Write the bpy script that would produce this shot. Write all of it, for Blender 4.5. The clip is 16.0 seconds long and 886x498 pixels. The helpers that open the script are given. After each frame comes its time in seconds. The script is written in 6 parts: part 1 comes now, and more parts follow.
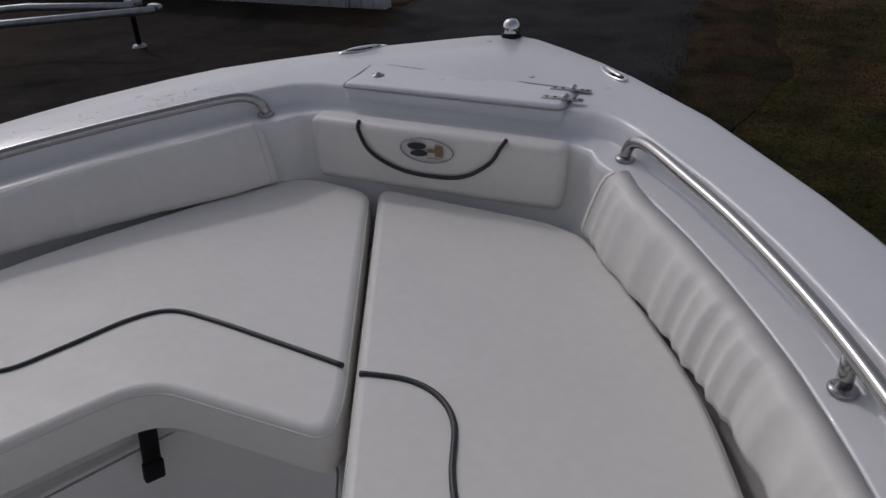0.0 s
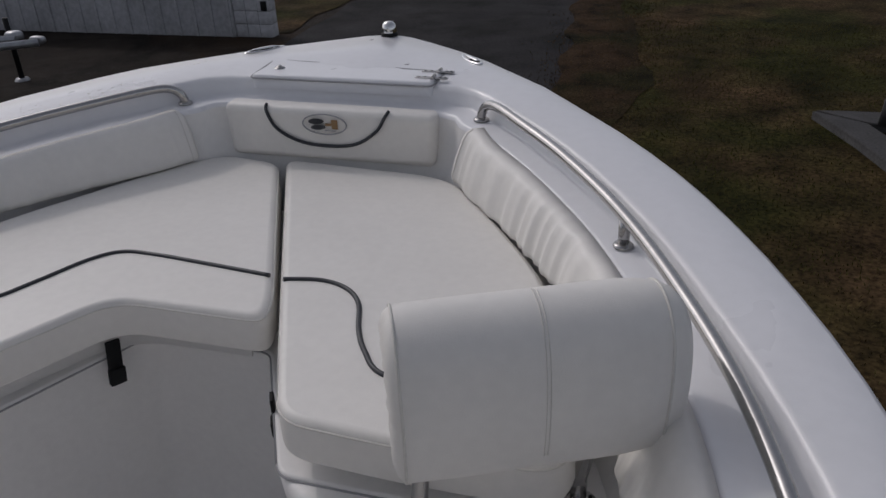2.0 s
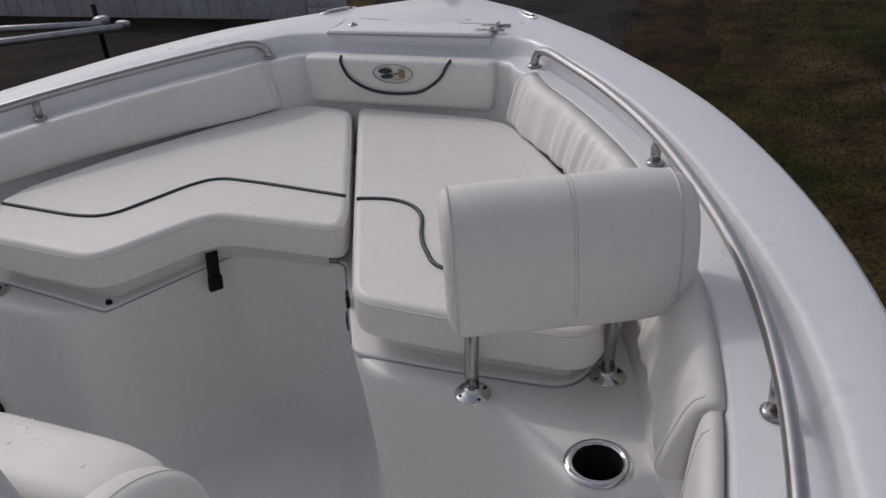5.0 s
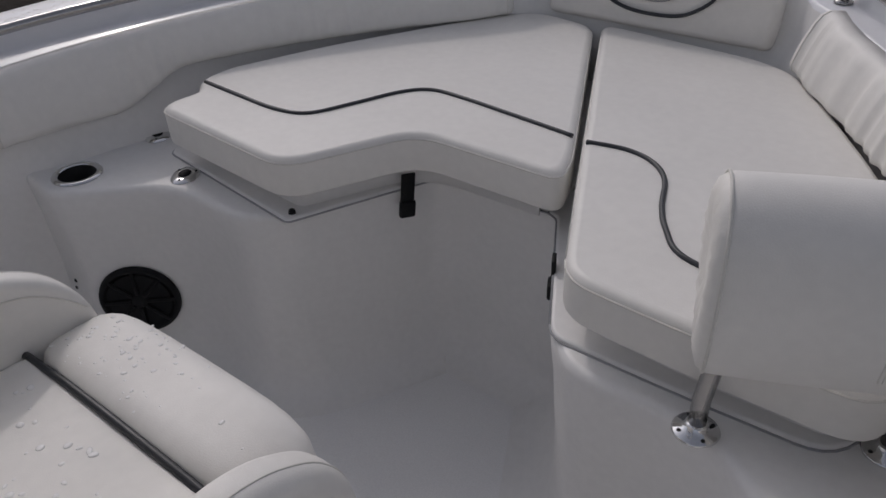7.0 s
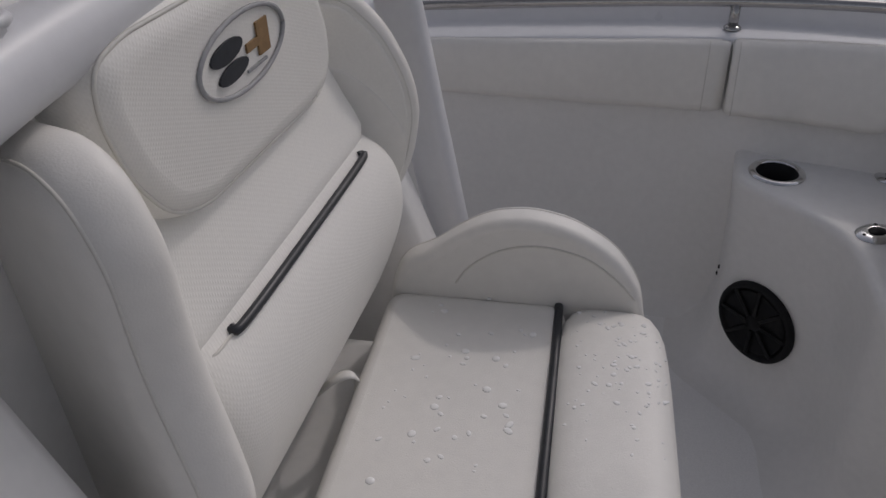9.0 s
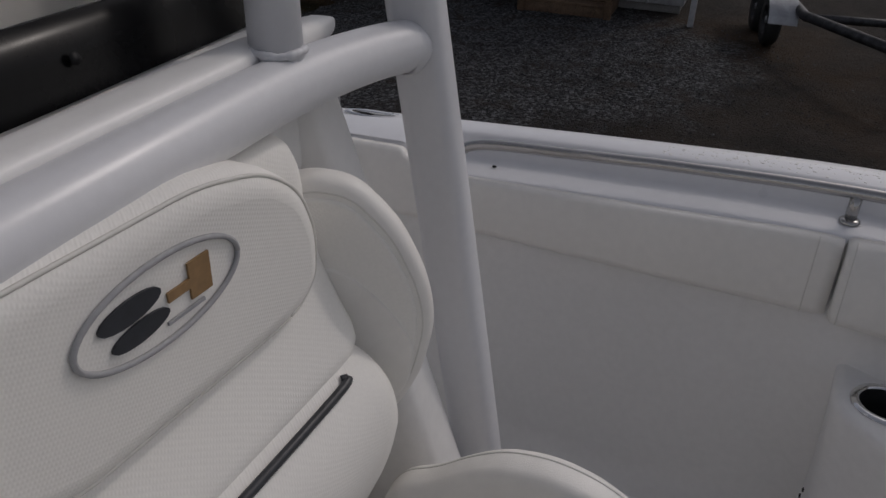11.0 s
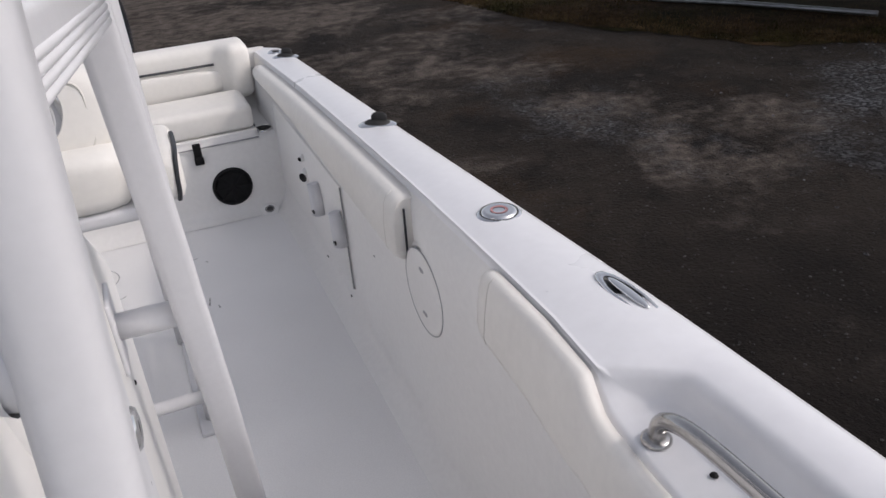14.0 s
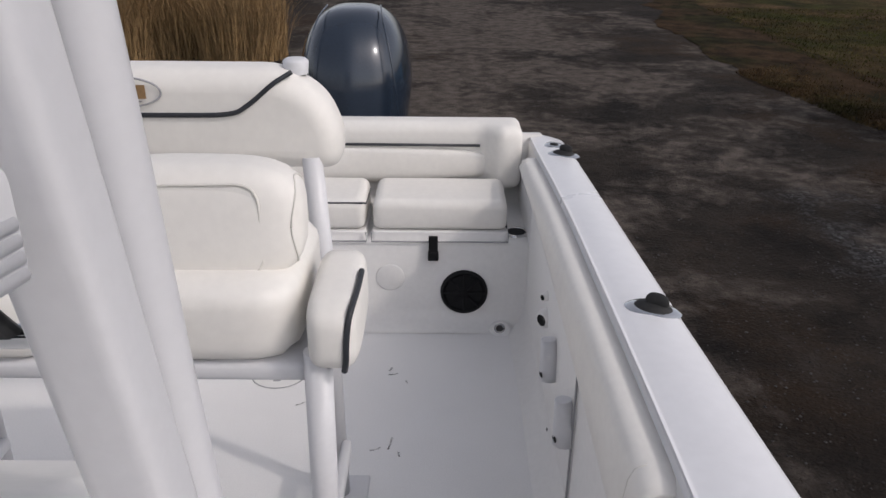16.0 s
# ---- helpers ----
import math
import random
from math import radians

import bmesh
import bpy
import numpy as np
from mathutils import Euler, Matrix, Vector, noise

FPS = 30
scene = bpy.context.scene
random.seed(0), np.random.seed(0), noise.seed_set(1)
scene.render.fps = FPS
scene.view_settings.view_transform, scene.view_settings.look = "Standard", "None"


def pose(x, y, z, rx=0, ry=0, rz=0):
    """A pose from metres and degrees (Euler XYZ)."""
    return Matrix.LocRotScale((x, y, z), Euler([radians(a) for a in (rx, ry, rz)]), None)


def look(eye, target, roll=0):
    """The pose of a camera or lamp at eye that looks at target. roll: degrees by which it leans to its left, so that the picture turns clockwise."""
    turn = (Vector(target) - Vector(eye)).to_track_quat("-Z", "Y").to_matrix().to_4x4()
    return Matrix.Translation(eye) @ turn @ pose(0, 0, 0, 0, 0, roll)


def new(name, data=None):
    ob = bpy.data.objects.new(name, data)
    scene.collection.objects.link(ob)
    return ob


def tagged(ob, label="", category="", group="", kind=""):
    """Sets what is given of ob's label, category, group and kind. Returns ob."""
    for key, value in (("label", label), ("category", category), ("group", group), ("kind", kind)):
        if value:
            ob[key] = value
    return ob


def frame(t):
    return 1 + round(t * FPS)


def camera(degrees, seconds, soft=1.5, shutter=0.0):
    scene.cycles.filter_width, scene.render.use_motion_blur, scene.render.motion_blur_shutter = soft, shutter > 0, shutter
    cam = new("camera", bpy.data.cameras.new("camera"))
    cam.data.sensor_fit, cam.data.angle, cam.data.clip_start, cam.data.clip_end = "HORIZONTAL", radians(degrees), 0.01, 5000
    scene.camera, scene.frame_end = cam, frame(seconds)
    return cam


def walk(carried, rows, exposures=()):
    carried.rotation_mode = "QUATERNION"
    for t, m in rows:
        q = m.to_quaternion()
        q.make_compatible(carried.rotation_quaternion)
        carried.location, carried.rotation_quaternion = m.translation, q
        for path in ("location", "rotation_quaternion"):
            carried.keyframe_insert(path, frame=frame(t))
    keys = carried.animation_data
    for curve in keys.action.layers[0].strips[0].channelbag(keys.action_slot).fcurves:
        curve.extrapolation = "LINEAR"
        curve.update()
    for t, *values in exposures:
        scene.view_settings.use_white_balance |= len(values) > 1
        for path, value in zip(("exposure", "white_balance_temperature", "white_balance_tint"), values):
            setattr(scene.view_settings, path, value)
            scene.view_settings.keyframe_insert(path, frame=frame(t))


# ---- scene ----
cam = camera(58.7, 16.0)
PATH = [
    (0, (0.71, 0.651, 2.693), (-0.052, 2.215, 1.706), -3.1),
    (0.5, (0.764, 0.601, 2.704), (0.037, 2.209, 1.763), -2.4),
    (1, (0.837, 0.483, 2.707), (0.113, 2.099, 1.776), -3.0),
    (1.5, (0.872, 0.368, 2.708), (0.232, 2.014, 1.769), -2.0),
    (2, (0.884, 0.249, 2.711), (0.349, 1.933, 1.776), -2.6),
    (2.5, (0.931, 0.176, 2.724), (0.435, 1.882, 1.804), -2.7),
    (3, (0.988, 0.101, 2.714), (0.422, 1.776, 1.78), -3.6),
    (3.5, (1.012, 0.044, 2.706), (0.389, 1.698, 1.771), -2.8),
    (4, (1.016, 0.009, 2.705), (0.329, 1.626, 1.749), -4.6),
    (4.2, (1.006, 0.003, 2.699), (0.326, 1.623, 1.743), -4.6),
    (6.3, (0.953, 0.185, 2.622), (0.121, 1.733, 1.667), -6.9),
    (6.5, (0.9, 0.233, 2.606), (-0.017, 1.716, 1.627), -6.0),
    (7, (0.794, 0.252, 2.618), (-0.255, 1.526, 1.487), -2.7),
    (7.5, (0.747, 0.338, 2.619), (-0.623, 1.133, 1.397), -3.5),
    (8, (0.687, 0.448, 2.569), (-0.887, 0.776, 1.38), 0.1),
    (8.5, (0.672, 0.512, 2.573), (-0.948, 0.407, 1.405), -1.6),
    (8.7, (0.679, 0.533, 2.579), (-0.927, 0.3, 1.41), -2.2),
    (10.8, (0.482, 0.569, 2.636), (-1.159, 0.043, 1.62), -0.2),
    (11, (0.396, 0.583, 2.655), (-1.241, 0.005, 1.662), 2.0),
    (11.5, (0.253, 0.642, 2.66), (-1.3, -0.21, 1.731), -1.0),
    (12, (0.059, 0.806, 2.662), (-1.215, -0.435, 1.748), -1.6),
    (12.5, (-0.150, 0.965, 2.702), (-1.085, -0.561, 1.812), -2.4),
    (13, (-0.322, 0.895, 2.679), (-1.135, -0.702, 1.793), -0.3),
    (13.5, (-0.515, 0.774, 2.674), (-1.309, -0.827, 1.776), -4.4),
    (14, (-0.596, 0.674, 2.659), (-1.218, -0.965, 1.695), -4.6),
    (14.5, (-0.733, 0.546, 2.642), (-1.074, -1.204, 1.737), -4.3),
    (15, (-0.793, 0.414, 2.624), (-0.85, -1.388, 1.756), -4.7),
    (15.5, (-0.795, 0.226, 2.625), (-0.799, -1.599, 1.808), -0.4),
    (16, (-0.786, -0.007, 2.644), (-0.792, -1.825, 1.811), 0.5),
]
EXPOSURES = [(0, -1.12, 6200, 16), (1, -0.95, 6200, 16), (2, -0.80, 6280, 15), (4, -0.53, 6350, 16), (7, -0.76, 6350, 16), (8.5, -0.83, 6400, 16), (10.8, -1.12, 6450, 15), (11.2, -0.8, 6500, 15), (11.6, -0.5, 6500, 15), (12, -0.27, 6500, 15), (13, 0.05, 6500, 15), (15, 0.14, 6450, 15), (16, -0.01, 6500, 15)]
walk(cam, [(t, look(eye, target, roll)) for t, eye, target, roll in PATH], EXPOSURES)

# ---- world and light ----
world = bpy.data.worlds.new("sky")
scene.world = world
world.use_nodes = True
wn = world.node_tree.nodes
sky = wn.new("ShaderNodeTexSky")
sky.sky_type = 'NISHITA'
sky.sun_disc = False
SUN_EL, SUN_AZ = radians(42), radians(-62)   # azimuth clockwise from +y
sky.sun_elevation, sky.sun_rotation = SUN_EL, SUN_AZ
sky.air_density, sky.dust_density, sky.ozone_density = 1.0, 2.5, 1.0
hazy = wn.new("ShaderNodeHueSaturation")   # high thin cloud: less blue than a clear sky
hazy.inputs["Saturation"].default_value = 0.35
world.node_tree.links.new(sky.outputs[0], hazy.inputs["Color"])
world.node_tree.links.new(hazy.outputs[0], wn["Background"].inputs[0])
wn["Background"].inputs[1].default_value = 0.146
sun_data = bpy.data.lights.new("sun", 'SUN')
sun_data.energy, sun_data.angle, sun_data.color = 0.80, radians(2.5), (1.0, 0.94, 0.86)
sun = new("sun", sun_data)
sun_dir = Vector((math.sin(SUN_AZ) * math.cos(SUN_EL), math.cos(SUN_AZ) * math.cos(SUN_EL), math.sin(SUN_EL)))
sun.matrix_world = look(sun_dir * 30, (0, 0, 0))


# ---- materials ----
def material(name, colour, rough=0.5, metal=0.0, var=0.06, scale=6.0, fine=120.0, bump=0.0, bump_scale=200.0,
             second=None, mix_scale=1.5, sharp=(0.45, 0.6), coat=0.0, rough_var=0.08, spec=0.5, weave=0.0):
    """Principled surface with large stains, fine grain and relief. second: another colour, in patches."""
    m = bpy.data.materials.new(name)
    m.use_nodes = True
    nt = m.node_tree
    bsdf = nt.nodes["Principled BSDF"]
    tc = nt.nodes.new("ShaderNodeTexCoord")

    def noise_at(s, detail=4.0):
        n = nt.nodes.new("ShaderNodeTexNoise")
        n.inputs["Scale"].default_value, n.inputs["Detail"].default_value = s, detail
        nt.links.new(tc.outputs["Object"], n.inputs["Vector"])
        return n.outputs["Fac"]

    def mixed(fac, a, b, blend='MIX'):
        x = nt.nodes.new("ShaderNodeMix")
        x.data_type, x.blend_type = 'RGBA', blend
        for sock, v in ((x.inputs[0], fac), (x.inputs[6], a), (x.inputs[7], b)):
            if hasattr(v, "is_linked") or hasattr(v, "node"):
                nt.links.new(v, sock)
            else:
                sock.default_value = v if isinstance(v, (int, float)) else (*v, 1)
        return x.outputs[2]

    def ramp(src, lo, hi):
        r = nt.nodes.new("ShaderNodeMapRange")
        r.inputs[1].default_value, r.inputs[2].default_value = lo, hi
        nt.links.new(src, r.inputs[0])
        return r.outputs[0]

    col = tuple(colour)
    if second:
        col = mixed(ramp(noise_at(mix_scale, 6.0), *sharp), col, second)
    dark = tuple(c * (1 - var * 2) for c in (1, 1, 1))
    light = tuple(1 + var * 0.6 for _ in range(3))
    c2 = mixed(ramp(noise_at(scale), 0.3, 0.7), dark, light)
    c3 = mixed(ramp(noise_at(fine, 2.0), 0.3, 0.7), dark, light)
    col = mixed(1.0, col, c2, 'MULTIPLY')
    col = mixed(1.0, col, c3, 'MULTIPLY')
    nt.links.new(col, bsdf.inputs["Base Color"])
    rr = nt.nodes.new("ShaderNodeMapRange")
    rr.inputs[1].default_value, rr.inputs[2].default_value = 0.3, 0.7
    rr.inputs[3].default_value, rr.inputs[4].default_value = max(0.02, rough - rough_var), min(1, rough + rough_var)
    nt.links.new(noise_at(scale * 1.7), rr.inputs[0])
    nt.links.new(rr.outputs[0], bsdf.inputs["Roughness"])
    bsdf.inputs["Metallic"].default_value = metal
    bsdf.inputs["Coat Weight"].default_value = coat
    bsdf.inputs["Specular IOR Level"].default_value = spec
    if bump:
        b = nt.nodes.new("ShaderNodeBump")
        b.inputs["Strength"].default_value, b.inputs["Distance"].default_value = bump, 0.002
        nt.links.new(noise_at(bump_scale, 3.0), b.inputs["Height"])
        nt.links.new(b.outputs[0], bsdf.inputs["Normal"])
    if weave:   # basket weave: two crossed rows of threads
        mp = nt.nodes.new("ShaderNodeMapping")
        mp.inputs["Rotation"].default_value = (0.6, 0.3, radians(35))
        nt.links.new(tc.outputs["Object"], mp.inputs["Vector"])
        rows = []
        for axis in ('X', 'Z'):
            w = nt.nodes.new("ShaderNodeTexWave")
            w.bands_direction = axis
            w.inputs["Scale"].default_value, w.inputs["Distortion"].default_value = weave, 0.3
            nt.links.new(mp.outputs[0], w.inputs["Vector"])
            rows.append(w.outputs["Fac"])
        mul = nt.nodes.new("ShaderNodeMath")
        mul.operation = 'MULTIPLY'
        nt.links.new(rows[0], mul.inputs[0])
        nt.links.new(rows[1], mul.inputs[1])
        b = nt.nodes.new("ShaderNodeBump")
        b.inputs["Strength"].default_value, b.inputs["Distance"].default_value = 0.16, 0.001
        nt.links.new(mul.outputs[0], b.inputs["Height"])
        nt.links.new(b.outputs[0], bsdf.inputs["Normal"])
    return m


GEL = material("white_gelcoat", (0.775, 0.777, 0.795), 0.30, var=0.012, scale=3, fine=40, coat=0.12, rough_var=0.03)
GEL_IN = material("white_liner", (0.80, 0.79, 0.772), 0.42, rough_var=0.03, var=0.015, scale=2.5, fine=60, bump=0.05, bump_scale=60)
SOLE = material("nonskid_sole", (0.865, 0.858, 0.85), 0.6, var=0.03, scale=2, fine=300, bump=0.35, bump_scale=420)
VINYL = material("white_vinyl", (0.80, 0.778, 0.735), 0.48, var=0.015, scale=5, fine=50, bump=0.15, bump_scale=500)
MESH = material("woven_vinyl", (0.82, 0.80, 0.755), 0.6, var=0.015, scale=5, fine=300, weave=95.0)
PIPING = material("black_piping", (0.025, 0.028, 0.035), 0.45, var=0.1)
STITCH = material("cream_seam", (0.70, 0.68, 0.63), 0.6, var=0.03)
STEEL = material("stainless_steel", (0.44, 0.43, 0.42), 0.19, 1.0, var=0.03, scale=12)
CHROME = material("polished_chrome", (0.75, 0.75, 0.75), 0.07, 1.0, var=0.02, scale=10)
POWDER = material("white_powder_coat", (0.66, 0.662, 0.68), 0.34, var=0.012, scale=4, fine=80, bump=0.04, bump_scale=150, rough_var=0.03)
BLACK = material("black_plastic", (0.009, 0.009, 0.010), 0.5, var=0.1, spec=0.2)
RUBBER = material("black_rubber", (0.02, 0.02, 0.02), 0.7, var=0.15)
DARK = material("dark_hollow", (0.03, 0.03, 0.032), 0.6, var=0.1)
CUP = material("cup_steel", (0.02, 0.02, 0.021), 0.6, 0.0, var=0.1, scale=20)
NAVY = material("navy_cowl", (0.020, 0.031, 0.050), 0.18, 0.1, var=0.05, scale=4, coat=0.45)
GREY = material("grey_thread", (0.36, 0.36, 0.37), 0.6, var=0.05)
GOLD = material("tan_thread", (0.30, 0.18, 0.08), 0.6, var=0.08)
RED = material("red_ring", (0.42, 0.20, 0.20), 0.4)


def lot_material():
    """Damp gravel lot: dark earth with pebbles, pale dried mud and a spread of crushed stone."""
    m = bpy.data.materials.new("damp_gravel_lot")
    m.use_nodes = True
    nt = m.node_tree
    bsdf = nt.nodes["Principled BSDF"]
    tc = nt.nodes.new("ShaderNodeTexCoord").outputs["Object"]

    def node(kind, ins=None, operation=None, data_type=None, vector_type=None):
        n = nt.nodes.new(kind)
        if operation:
            n.operation = operation
        if data_type:
            n.data_type = data_type
        if vector_type:
            n.vector_type = vector_type
        for k, v in (ins or {}).items():
            if hasattr(v, "node"):
                nt.links.new(v, n.inputs[k])
            else:
                n.inputs[k].default_value = v
        return n

    def noise_(scale, detail=8.0, rough=0.62, dist=0.0):
        return node("ShaderNodeTexNoise", {"Vector": tc, "Scale": scale, "Detail": detail, "Roughness": rough, "Distortion": dist}).outputs["Fac"]

    def calc(op, a, b=0.0):
        return node("ShaderNodeMath", {0: a, 1: b}, operation=op).outputs[0]

    def span(v, lo, hi, a=0.0, b=1.0):
        return node("ShaderNodeMapRange", {0: v, 1: lo, 2: hi, 3: a, 4: b}).outputs[0]

    def blend(f, a, b):
        return node("ShaderNodeMix", {0: f, 6: a if hasattr(a, "node") else (*a, 1), 7: b if hasattr(b, "node") else (*b, 1)}, data_type='RGBA').outputs[2]

    def near(cx, cy, rx, ry, turn=0.0):
        """1 at an oval's middle, 0 at its rim and below outside it."""
        mp = node("ShaderNodeMapping", {"Vector": tc, "Location": (cx, cy, 0), "Rotation": (0, 0, turn), "Scale": (rx, ry, 1e6)}, vector_type='TEXTURE').outputs[0]
        return calc('SUBTRACT', 1.0, node("ShaderNodeVectorMath", {0: mp}, operation='LENGTH').outputs["Value"])

    def pebbles(scale, lo, hi):
        v = node("ShaderNodeTexVoronoi", {"Vector": tc, "Scale": scale, "Randomness": 1.0})
        sep = node("ShaderNodeSeparateColor", {0: v.outputs["Color"]}).outputs[0]
        return span(sep, lo, hi), v.outputs["Distance"]

    big, mid, fine = noise_(0.22), noise_(0.8, dist=0.6), noise_(5.0)
    earth = blend(span(mid, 0.35, 0.62), (0.0105, 0.0086, 0.0076), (0.030, 0.024, 0.0195))
    earth = blend(span(big, 0.52, 0.62), earth, (0.034, 0.021, 0.012))
    mud_area = calc('ADD', calc('MULTIPLY', near(-1.4, -15.0, 4.2, 10.5), 0.16), calc('MULTIPLY', calc('SUBTRACT', fine, 0.5), 0.22))
    mud = span(calc('ADD', noise_(0.55, dist=0.4), mud_area), 0.50, 0.62)
    earth = blend(mud, earth, blend(span(fine, 0.35, 0.65), (0.050, 0.041, 0.034), (0.118, 0.099, 0.085)))
    grain = noise_(45.0, 6.0, 0.75)
    earth = blend(calc('MULTIPLY', span(grain, 0.52, 0.75), 0.22), earth, (0.085, 0.072, 0.062))
    earth = blend(calc('MULTIPLY', span(grain, 0.48, 0.30), 0.6), earth, (0.006, 0.005, 0.0045))
    speck, sd = pebbles(70.0, 0.90, 1.0)
    earth = blend(calc('MULTIPLY', calc('MULTIPLY', speck, 0.5), span(noise_(3.5), 0.45, 0.65)), earth, (0.10, 0.095, 0.09))
    mottle = noise_(2.2, 10.0, 0.7, 0.3)
    earth = blend(calc('MULTIPLY', span(mottle, 0.55, 0.72), 0.45), earth, (0.060, 0.051, 0.045))
    earth = blend(calc('MULTIPLY', span(mottle, 0.47, 0.33), 0.7), earth, (0.0075, 0.0064, 0.0058))
    stone, gd = pebbles(34.0, 0.0, 1.0)
    grit = blend(calc('POWER', stone, 2.2), (0.014, 0.014, 0.0148), (0.122, 0.124, 0.130))
    spread = calc('ADD', near(-9.0, -2.4, 3.3, 3.6, 0.5), calc('MULTIPLY', calc('SUBTRACT', noise_(0.9), 0.5), 0.9))
    side = calc('ADD', near(-4.6, -5.6, 1.3, 3.6, 0.15), calc('MULTIPLY', calc('SUBTRACT', noise_(1.6), 0.5), 2.2))
    cover = calc('MULTIPLY', calc('MAXIMUM', span(spread, 0.0, 0.22), span(side, 0.55, 1.0, 0.0, 0.7)), span(noise_(2.4), 0.36, 0.50, 0.15, 1.0))
    damp = calc('ADD', near(-3.4, -1.2, 3.0, 3.4, 0.2), calc('MULTIPLY', calc('SUBTRACT', noise_(1.3), 0.5), 0.9))
    earth = blend(calc('MULTIPLY', span(damp, 0.05, 0.45), 0.55), earth, (0.0085, 0.0072, 0.0066))
    nt.links.new(blend(cover, earth, grit), bsdf.inputs["Base Color"])
    bsdf.inputs["Roughness"].default_value = 0.85
    bsdf.inputs["Specular IOR Level"].default_value = 0.08
    hgt = calc('ADD', calc('MULTIPLY', calc('MINIMUM', gd, sd), -0.35), calc('ADD', fine, noise_(28.0, 3.0)))
    b = node("ShaderNodeBump", {"Strength": 1.0, "Distance": 0.02, "Height": hgt})
    nt.links.new(b.outputs[0], bsdf.inputs["Normal"])
    return m


ASPHALT = lot_material()
GRASS_SOIL = material("grass_ground", (0.042, 0.041, 0.011), 0.95, spec=0.05, var=0.35, scale=1.5, fine=30, bump=1.0, bump_scale=25,
                      second=(0.088, 0.056, 0.027), mix_scale=0.6, sharp=(0.42, 0.62))


# ---- building tools ----
def mesh_ob(name, bm, mat, smooth=True, angle=None):
    bmesh.ops.recalc_face_normals(bm, faces=bm.faces)
    me = bpy.data.meshes.new(name)
    if smooth:
        for f in bm.faces:
            f.smooth = len(f.verts) <= 4
    bm.to_mesh(me)
    bm.free()
    if mat:
        me.materials.append(mat)
    return new(name, me)


def thing(name, at=(0, 0, 0), label="", category="", group="", kind=""):
    """An Empty at a thing's base, to parent its parts."""
    ob = new(name)
    ob.location = at
    return tagged(ob, label, category, group, kind)


def part(name, bm, mat, parent=None, label="", smooth=True):
    """Links a bmesh (in world coordinates) as one mesh object under a thing or part."""
    ob = mesh_ob(name, bm, mat, smooth)
    if parent:
        ob.parent = parent
        if parent.type == 'EMPTY':
            ob.matrix_parent_inverse = Matrix.Translation(parent.location).inverted()
    if label:
        ob["label"] = label
    return ob


def one(name, bm, mat, label, category, group="", kind="", smooth=True):
    return tagged(mesh_ob(name, bm, mat, smooth), label, category, group, kind)


def curve(points, n=8, closed=False):
    """Catmull-Rom through points."""
    P = [Vector(p) for p in points]
    out = []
    m = len(P)
    for i in range(m if closed else m - 1):
        if closed:
            a, b, c, d = P[i - 1], P[i], P[(i + 1) % m], P[(i + 2) % m]
        else:
            a, b, c, d = P[max(i - 1, 0)], P[i], P[i + 1], P[min(i + 2, m - 1)]
        for k in range(n):
            t = k / n
            out.append(0.5 * (2 * b + (c - a) * t + (2 * a - 5 * b + 4 * c - d) * t * t + (3 * b - a - 3 * c + d) * t ** 3))
    if not closed:
        out.append(P[-1])
    return out


def rounded(poly, r, n=5):
    """Plan polygon with its corners rounded; r may be a number or one per corner."""
    P = [Vector(p[:2]) for p in poly]
    rs = r if isinstance(r, (list, tuple)) else [r] * len(P)
    out = []
    for i, p in enumerate(P):
        a, b = (P[i - 1] - p), (P[(i + 1) % len(P)] - p)
        d = min(rs[i], 0.45 * a.length, 0.45 * b.length)
        if d < 1e-4:
            out.append(p)
            continue
        s, e = p + a.normalized() * d, p + b.normalized() * d
        for k in range(n + 1):
            t = k / n
            out.append((1 - t) ** 2 * s + 2 * t * (1 - t) * p + t * t * e)
    return out


def rings(bm, loops, closed=True, cap0=False, cap1=False):
    """Skin between successive loops of points."""
    V = [[bm.verts.new(p) for p in lp] for lp in loops]
    n = len(V[0])
    for a, b in zip(V, V[1:]):
        for i in range(n if closed else n - 1):
            j = (i + 1) % n
            bm.faces.new((a[i], a[j], b[j], b[i]))
    if cap0:
        bm.faces.new(V[0][::-1])
    if cap1:
        bm.faces.new(V[-1])
    return V


def tube(bm, pts, r, n=10, caps=True, rx=None, up=(0, 0, 1)):
    """Pipe along points; rx: other half-width (an oval pipe). r may be a list, one per point."""
    P = [Vector(p) for p in pts]
    loops = []
    side = None
    for i, p in enumerate(P):
        d = (P[min(i + 1, len(P) - 1)] - P[max(i - 1, 0)]).normalized()
        if side is None:
            side = d.cross(Vector(up))
            if side.length < 1e-3:
                side = d.cross(Vector((0, 1, 0)))
        side = (side - d * side.dot(d)).normalized()
        other = d.cross(side).normalized()
        ri = r[i] if isinstance(r, (list, tuple)) else r
        rj = rx if rx else ri
        loops.append([p + side * rj * math.cos(2 * math.pi * k / n) + other * ri * math.sin(2 * math.pi * k / n) for k in range(n)])
    rings(bm, loops, True, caps, caps)
    return bm


def tube_bm(pts, r, **k):
    return tube(bmesh.new(), pts, r, **k)


def inset(poly, d):
    """Plan loop moved inwards by d (counter-clockwise or clockwise alike)."""
    n = len(poly)
    area = sum(poly[i].x * poly[(i + 1) % n].y - poly[(i + 1) % n].x * poly[i].y for i in range(n))
    s = 1 if area > 0 else -1
    out = []
    for i, p in enumerate(poly):
        t = (poly[(i + 1) % n] - poly[i - 1])
        t = t.normalized() if t.length > 1e-9 else Vector((1, 0))
        out.append(p + s * d * Vector((-t.y, t.x)))
    return out


